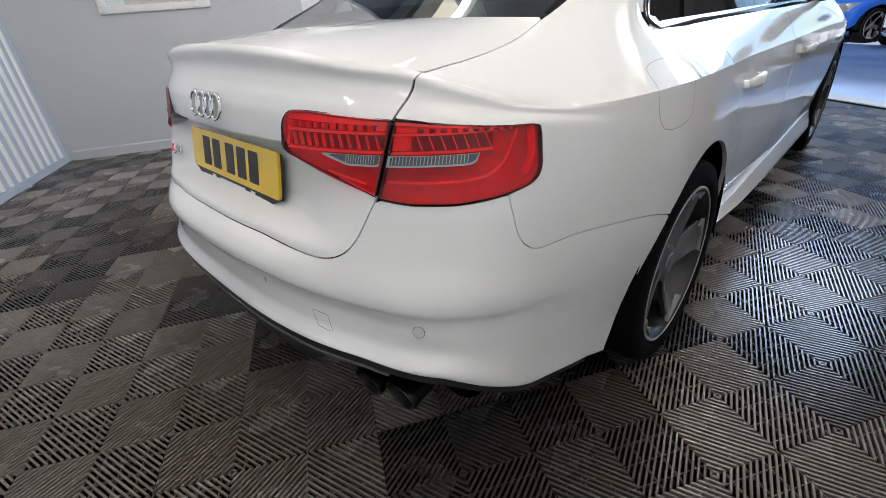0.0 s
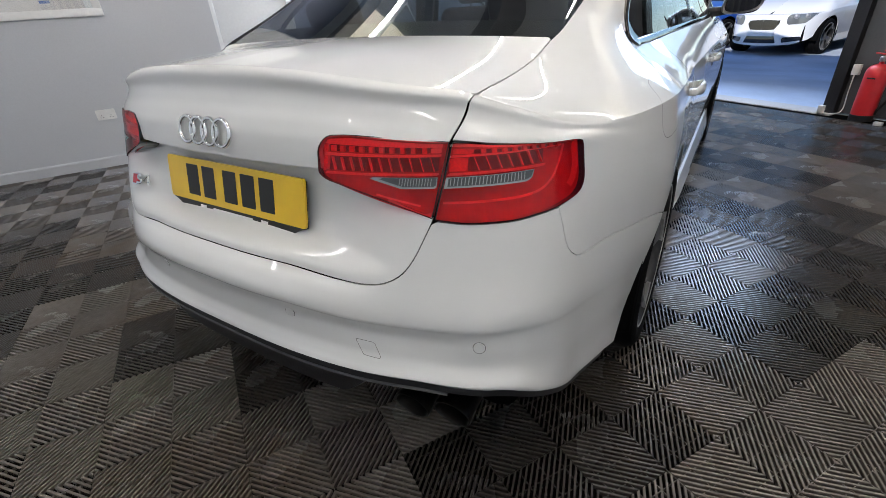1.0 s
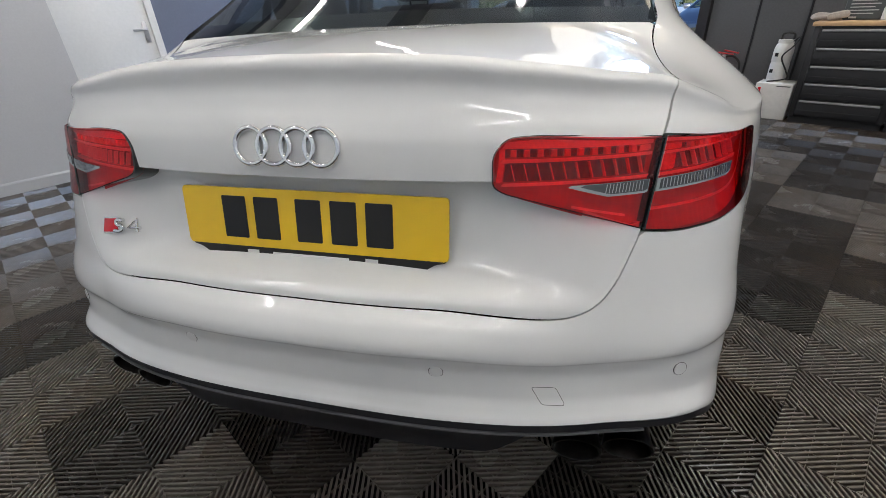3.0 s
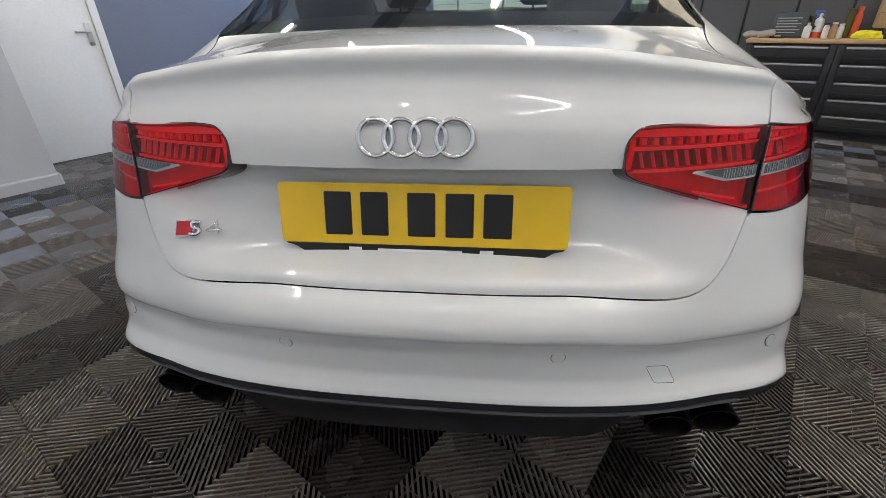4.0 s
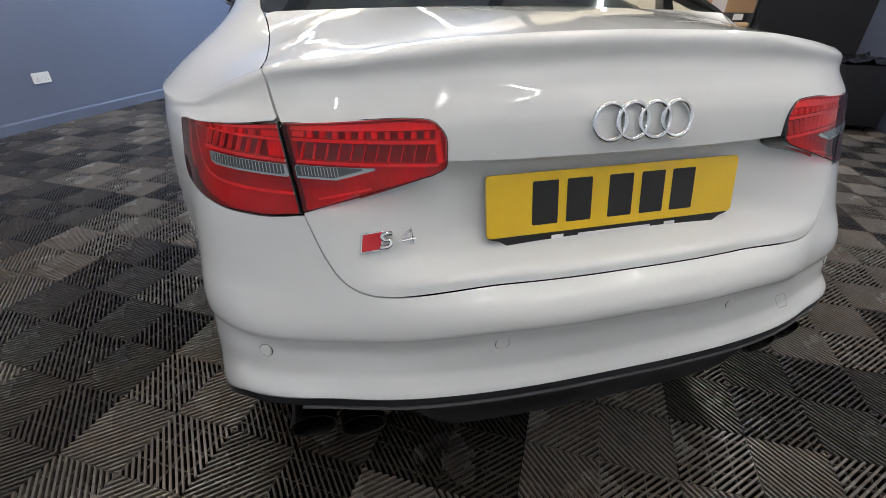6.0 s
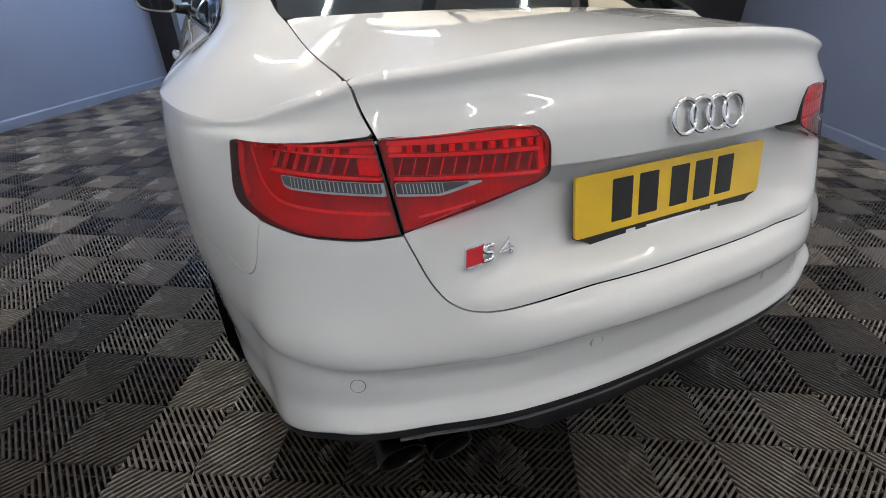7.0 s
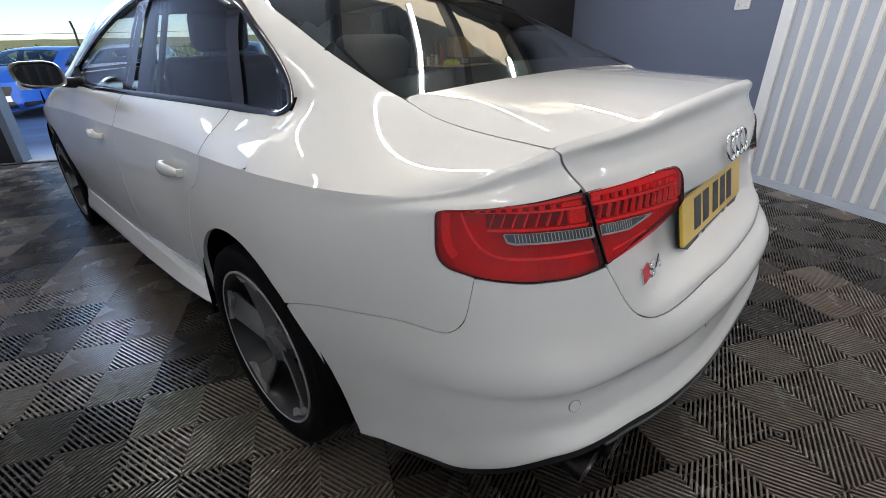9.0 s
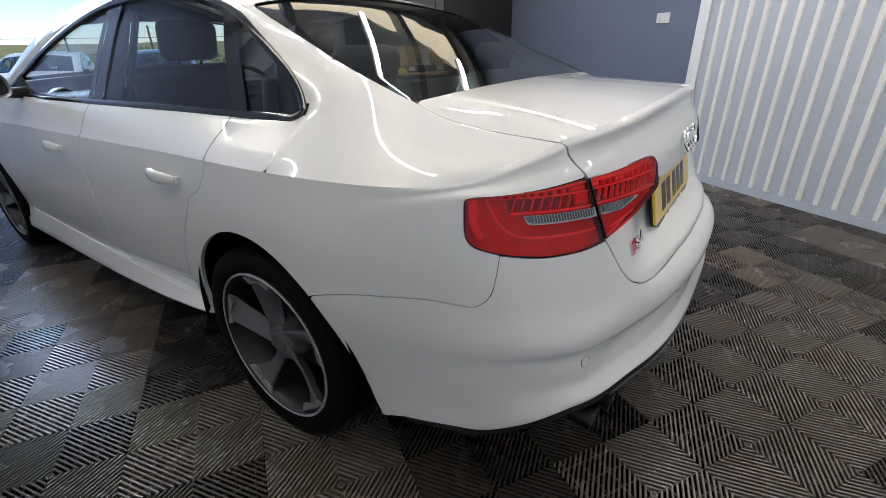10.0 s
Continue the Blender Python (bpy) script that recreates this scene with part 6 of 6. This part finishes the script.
tagged(part("worktop", bm, WOOD, at=ROOM), "beech worktop lying on the drawer cabinets", "worktop")
TOP = CAB_Z + 0.0345


def on_top(name, bm, mat, u, v, label, category, turn=0.0, smooth=True):
    return tagged(part(name, bm, mat, at=at_room(u, v, TOP, turn), smooth=smooth), label, category)


rg = random.Random(3)
bm = bmesh.new()
for i in range(5):
    add_tube(bm, smooth_line([(-0.02 + 0.02 * i, 0.03, 0.02), (-0.06 - 0.01 * i, -0.01 + 0.012 * i, 0.025 + 0.006 * i), (-0.13 - 0.005 * i, -0.03 + 0.014 * i, 0.018)], 4), [0.018] * 4 + [0.016] * 4 + [0.009], 8)
add_box(bm, (-0.03, -0.05, 0.002), (0.12, 0.06, 0.06), 0.022, pose(0, 0, 0, 0, -12, 8))
on_top("work_gloves", bm, GLOVE, 0.02, 5.12, "grey fabric work gloves lying on the worktop", "gloves")
ch = empty("charger_case", "dark grey plastic case with ribbed front on the worktop", "case", at=at_room(0.215, 5.22, TOP))
part("shell", add_box(bmesh.new(), (-0.135, -0.06, 0), (0.135, 0.06, 0.215), 0.014), DARK_CASE, ch)
for i in range(6):
    part("bar", add_box(bmesh.new(), (-0.10, -0.064, 0.045 + i * 0.024), (0.06 + 0.03 * (i % 2), -0.0605, 0.052 + i * 0.024), 0.001), ALU, ch)
part("front_light", add_box(bmesh.new(), (-0.09, -0.064, 0.012), (-0.04, -0.0605, 0.026), 0.001), WHITE_PLASTIC, ch)
bm = bmesh.new()
add_tube(bm, smooth_line([(0.14, 0, 0.17), (0.165, -0.02, 0.15), (0.175, -0.04, 0.10), (0.20, -0.05, 0.085)], 5), 0.018, 9)
part("grip", bm, HOSE, ch)


def bottle(u, v, r, h, mat, label, cap=None, neck=0.35):
    top = empty("bottle", label, "bottle", at=at_room(u, v, TOP))
    part("flask", add_lathe(bmesh.new(), [(0.001, 0), (r * 0.94, 0), (r, 0.006), (r, h * 0.72), (r * 0.85, h * 0.82), (r * neck, h * 0.9), (r * neck, h)], None, 24), mat, top)
    part("cap", add_lathe(bmesh.new(), [(r * neck * 1.2, h * 0.96), (r * neck * 1.2, h * 1.08), (0.001, h * 1.085)], None, 20), cap or WHITE_PLASTIC, top)
    return top


sp = bottle(0.435, 5.20, 0.038, 0.19, CLEAR_PLASTIC, "clear spray bottle with orange liquid on the worktop")
part("liquid", add_lathe(bmesh.new(), [(0.0385, 0.004), (0.0386, 0.05), (0.001, 0.05)], None, 24), ORANGE, sp, "orange-red liquid")
bm = bmesh.new()
add_box(bm, (-0.05, -0.012, 0.195), (0.02, 0.012, 0.225), 0.006)
add_box(bm, (-0.035, -0.008, 0.15), (-0.022, 0.008, 0.20), 0.003)
part("trigger", bm, material("blue_plastic", (0.05, 0.12, 0.45), 0.4), sp)
bottle(0.365, 5.14, 0.03, 0.12, WHITE_PLASTIC, "white plastic bottle on the worktop")
bottle(0.50, 5.15, 0.024, 0.115, WHITE_PLASTIC, "small white pot on the worktop", PLATE_BLACK, 0.7)
bottle(0.555, 5.17, 0.026, 0.12, CARD, "small amber pot on the worktop", WHITE_PLASTIC, 0.7)
bottle(0.605, 5.16, 0.024, 0.11, WHITE_PLASTIC, "small white pot on the worktop", WHITE_PLASTIC, 0.7)
bottle(0.645, 5.24, 0.033, 0.22, GREEN_CAN, "dark olive spray can on the worktop", GREEN_CAN, 0.8)
bottle(0.70, 5.26, 0.030, 0.23, ORANGE, "orange spray can on the worktop", ORANGE, 0.6)
bm = bmesh.new()
bmesh.ops.create_icosphere(bm, subdivisions=4, radius=1.0)
for v in bm.verts:
    n = noise.noise(v.co * 1.7 + Vector((3, 1, 2)))
    m2 = noise.noise(v.co * 4.1)
    v.co = Vector((v.co.x * 0.105, v.co.y * 0.07, max(v.co.z, -0.35) * 0.055 + 0.019)) * (1 + 0.28 * n + 0.12 * m2)
    v.co.z = max(v.co.z, 0.0)
on_top("yellow_cloth", bm, YELLOW_CLOTH, 0.80, 5.10, "crumpled yellow microfibre cloth on the worktop", "cloth")
bc = empty("black_case", "flat black tool case with white labels on the worktop", "case", at=at_room(1.17, 5.19, TOP))
part("shell", add_box(bmesh.new(), (-0.29, -0.12, 0), (0.29, 0.15, 0.085), 0.012), CAB_BLACK, bc)
for x in (-0.20, 0.20):
    part("label_sheet", add_box(bmesh.new(), (x - 0.045, -0.1235, 0.018), (x + 0.045, -0.1205, 0.075)), WHITE_PLASTIC, bc, "white paper label", smooth=False)
part("handle", add_box(bmesh.new(), (-0.10, -0.135, 0.02), (0.10, -0.12, 0.045), 0.006), CAB_BLACK, bc)
cb = empty("cardboard_box", "brown cardboard box with a paper label on the black case", "box", at=at_room(1.16, 5.22, TOP + 0.0855))
part("carton", add_box(bmesh.new(), (-0.34, -0.15, 0), (0.34, 0.15, 0.24), 0.004), CARD, cb)
part("tape", add_box(bmesh.new(), (-0.07, -0.1525, 0.002), (0.07, -0.1503, 0.20)), POSTER, cb, "pale tape and label", smooth=False)
part("flap_line", add_box(bmesh.new(), (-0.34, -0.152, 0.118), (0.34, -0.1503, 0.1205)), SHADOW_GAP, cb, smooth=False)

# black trolley in the corner, with a black sheet over it
tr = empty("black_trolley", "low black covered trolley in the dark corner", "trolley", at=at_room(2.18, 4.62))
bm = bmesh.new()
add_box(bm, (-0.42, -0.34, 0.05), (0.42, 0.36, 0.58), 0.02)
part("body", bm, WALL_BLACK, tr)
bm = bmesh.new()
n = 24
grid = [[bm.verts.new((-0.43 + 0.86 * i / n, -0.35 + 0.72 * j / n, 0.59 + 0.05 * max(0, noise.noise(Vector((i * 0.23, j * 0.31, 2)))) + 0.04 * max(0, noise.noise(Vector((i * 0.6, j * 0.5, 7)))))) for j in range(n + 1)] for i in range(n + 1)]
for i in range(n):
    for j in range(n):
        bm.faces.new((grid[i][j], grid[i + 1][j], grid[i + 1][j + 1], grid[i][j + 1]))
part("cover", bm, BLACK_GLOSS, tr, "shiny crumpled black sheet")
for x in (-0.36, 0.36):
    for y in (-0.28, 0.30):
        part("castor", add_lathe(bmesh.new(), [(0.001, -0.015), (0.026, -0.015), (0.026, 0.015), (0.001, 0.015)], pose(x, y, 0.026, 0, 90, 0), 16), HOSE, tr)

# warm corrugated roof lights and steel purlins under the ceiling
for v in (0.70, 4.55):
    rl = empty("roof_light", "warm cream corrugated roof light sheet", "roof light", "roof lights", at=at_room(-0.9, v, HIGH - 0.02))
    bm = bmesh.new()
    n = 96
    rows = [[bm.verts.new((-3.2 + 6.4 * k / n, y, -0.018 * math.cos(2 * math.pi * k / 4))) for y in (-0.42, 0.42)] for k in range(n + 1)]
    for p, q in zip(rows, rows[1:]):
        bm.faces.new((p[0], p[1], q[1], q[0]))
    part("sheet", bm, SKYLIGHT, rl)
for u in (-3.9, -2.2, -0.4, 1.25, 2.45):
    bm = bmesh.new()
    add_box(bm, (u - 0.06, V0, HIGH - 0.24), (u + 0.06, V1, HIGH - 0.04), 0.004)
    tagged(part("trim_purlin", bm, WALL_DARK, at=ROOM), "dark steel purlin under the roof", "beam", kind="structure")

# ---- outside: parked cars, hedge, fence ----
BLUE_PAINT = grain(material("bright_blue_car_paint", (0.015, 0.09, 0.42), 0.3, 0.2, coat=1.0), 800, 0.02, 0, 0.03)
DARK_PAINT = grain(material("dark_blue_car_paint", (0.025, 0.045, 0.10), 0.3, 0.3, coat=1.0), 800, 0.02, 0, 0.03)
PALE_PAINT = grain(material("silver_car_paint", (0.42, 0.45, 0.48), 0.3, 0.5, coat=1.0), 800, 0.02, 0, 0.03)
WHITE2 = grain(material("white_parked_car_paint", (0.74, 0.76, 0.78), 0.3, coat=1.0), 800, 0.02, 0, 0.03)


def parked_at(u, nose_v, turn):
    return at_room(u, nose_v, 0, turn) @ pose(0, -4.68, -0.222)


FIRST = saloon("parked_car", "white saloon parked in the sunlit yard outside", WHITE2, parked_at(-4.98, 10.75, 183.8), False, "cars parked in the yard")


def parked(u, nose_v, turn, paint, label):
    """Another parked car of the same build in its own colour."""
    c = copy_thing(FIRST, parked_at(u, nose_v, turn))
    tagged(c, label)
    for o in c.children_recursive:
        for sl in o.material_slots:
            if sl.material is WHITE2 or sl.material == WHITE2:
                sl.link = 'OBJECT'
                sl.material = paint


parked(-2.75, 10.85, 181, DARK_PAINT, "dark blue saloon parked in the sunlit yard outside")
parked(-7.25, 10.9, 178, BLUE_PAINT, "bright blue saloon parked in the sunlit yard outside")
parked(-10.2, 12.2, 174, PALE_PAINT, "silver saloon parked in the sunlit yard outside")

GREEN = grain(material("dry_meadow", (0.20, 0.20, 0.075), 0.9), 12, 0.4, 0.02, 0.0, 0.6)
LEAF = grain(material("hedge_leaf", (0.075, 0.11, 0.03), 0.7), 6, 0.4, 0, 0, 1.0)
bm = bmesh.new()
n = 60
rows = []
for j in range(7):
    rows.append([bm.verts.new((-60 + 120 * i / n, 21 + j * 6, -0.24 + 0.35 * j + 0.25 * noise.noise(Vector((i * 0.4, j, 0))))) for i in range(n + 1)])
for p, q in zip(rows, rows[1:]):
    for i in range(n):
        bm.faces.new((p[i], p[i + 1], q[i + 1], q[i]))
tagged(part("ground_bank", bm, GREEN, at=ROOM), "dry grassy bank beyond the yard", "bank", kind="structure")
rg = random.Random(11)
lv, lf = [], []
for k in range(9000):
    x = rg.uniform(-30, 14)
    y = 19.6 + rg.gauss(0, 0.5)
    top = 1.25 + 0.5 * noise.noise(Vector((x * 0.35, 3, 1))) + 0.3 * noise.noise(Vector((x * 1.3, 5, 1)))
    z = rg.uniform(0.0, 1.0) ** 0.7 * top - 0.22
    s = rg.uniform(0.06, 0.13)
    m = Euler((rg.uniform(0, 6), rg.uniform(0, 6), rg.uniform(0, 6))).to_matrix()
    b = len(lv)
    lv += [tuple(Vector((x, y, z)) + m @ Vector(c)) for c in ((-s, 0, 0), (0, -s * 0.5, 0.01), (s, 0, 0), (0, s * 0.5, 0.01))]
    lf.append((b, b + 1, b + 2, b + 3))
me = bpy.data.meshes.new("hedge")
me.from_pydata(lv, [], lf)
me.materials.append(LEAF)
hd = new("hedge", me)
hd.matrix_world = ROOM
tagged(hd, "loose green and straw hedge along the yard", "hedge", kind="stuff")
fence = empty("fence", "dark wire fence along the yard", "fence", at=at_room(0, 18.6, -0.222))
for i in range(18):
    x = -30 + i * 2.4
    bm = bmesh.new()
    add_tube(bm, [(x, 0, 0), (x, 0, 1.9), (x + 0.02, -0.15, 2.15)], 0.035, 8)
    part("post", bm, CAB_BLACK, fence)
for z in (0.3, 0.8, 1.3, 1.8):
    bm = bmesh.new()
    add_tube(bm, [(-30, 0, z), (11, 0, z)], 0.008, 5)
    part("wire", bm, CAB_BLACK, fence)

# ---- floor tiles: 2 x 2 squares of slanting ribs, laid as pieces ----
CELL = 0.2043


def tile_mesh(name, mat):
    """Ribs of four squares, whose slant alternates, with rounded-off tops."""
    verts, faces = [], []
    p = CELL / math.sqrt(2) / 10   # rib spacing
    for qx in (0, 1):
        for qy in (0, 1):
            flip = (qx + qy + 1) % 2
            h = CELL / 2
            cx, cy = (qx - 0.5) * CELL, (qy - 0.5) * CELL
            for k in range(-10, 10):
                c = (k + 0.5) * p           # offset across the rib
                half = CELL / math.sqrt(2) - abs(c) - 0.0012
                w, top = 0.0037, 0.0026
                if half < 0.004:
                    continue
                base = len(verts)
                for e in (-1, 1):
                    for d, z in ((-w, -0.012), (-w, -0.0022), (-top, 0.0), (top, 0.0), (w, -0.0022), (w, -0.012)):
                        cc = c + d
                        l = e * max(0.0, CELL / math.sqrt(2) - abs(cc) - 0.0012)
                        a, b = (l + cc) / math.sqrt(2), (l - cc) / math.sqrt(2)
                        if flip:
                            a = -a
                        verts.append((cx + a, cy + b, z))
                for i in range(5):
                    q = (base + i, base + i + 1, base + 7 + i, base + 6 + i)
                    faces.append(q[::-1] if flip else q)
    for a, b in ((0, 1), (1, 0)):   # thin cross webs under the ribs
        for k in range(-3, 4):
            o = k * CELL * 2 / 7
            base = len(verts)
            for s in (-1, 1):
                for d, z in ((-0.001, -0.012), (-0.001, -0.0035), (0.001, -0.0035), (0.001, -0.012)):
                    verts.append(((s * CELL * a + (o + d) * b), (s * CELL * b + (o + d) * a), z))
            for i in range(3):
                faces.append((base + i, base + i + 1, base + 5 + i, base + 4 + i))
    me = bpy.data.meshes.new(name)
    me.from_pydata(verts, [], faces)
    me.materials.append(mat)
    return me, verts, faces


MESH_A, TV, TF = tile_mesh("tile_grey", RIB_A)
MESH_B, _, _ = tile_mesh("tile_black", RIB_B)
RNG = random.Random(5)
org = ROOM.inverted() @ Vector((1.092, 0.863, 0))     # a tile corner or centre of the fitted lattice
spots = []
T2 = 2 * CELL
for i in range(-14, 15):
    for j in range(-16, 17):
        u, v = org.x + i * T2, org.y + j * T2
        if u > U1 + 0.19 or v > V1 - 0.22 or v < V0 - 0.19 or u < U0 - 0.19 or (u < OFF_U - 0.19 and v < OFF_V - 0.19):
            continue
        spots.append((math.hypot(u - 0.1, v + 0.3), u, v, (i + j) % 2))
spots.sort()
rest_v, rest_f, rest_m = [], [], []
for n, (d, u, v, c) in enumerate(spots):
    dark = RNG.random() < 0.5
    if n < 300:
        ob = new("floor_tile", MESH_B if dark else MESH_A)
        ob.matrix_world = ROOM @ pose(u, v, 0)
        ob.parent = FLOOR
        ob.matrix_parent_inverse = FLOOR.matrix_world.inverted()
    else:
        k = len(rest_v)
        rest_v += [(x + u, y + v, z) for x, y, z in TV]
        rest_f += [tuple(a + k for a in f) for f in TF]
        rest_m += [int(dark)] * len(TF)
me = bpy.data.meshes.new("far_tiles")
me.from_pydata(rest_v, [], rest_f)
me.materials.append(RIB_A), me.materials.append(RIB_B)
me.polygons.foreach_set("material_index", rest_m)
ob = new("far_tiles", me)
ob.matrix_world = ROOM
ob.parent = FLOOR
ob.matrix_parent_inverse = FLOOR.matrix_world.inverted()
tagged(ob, kind="stuff")
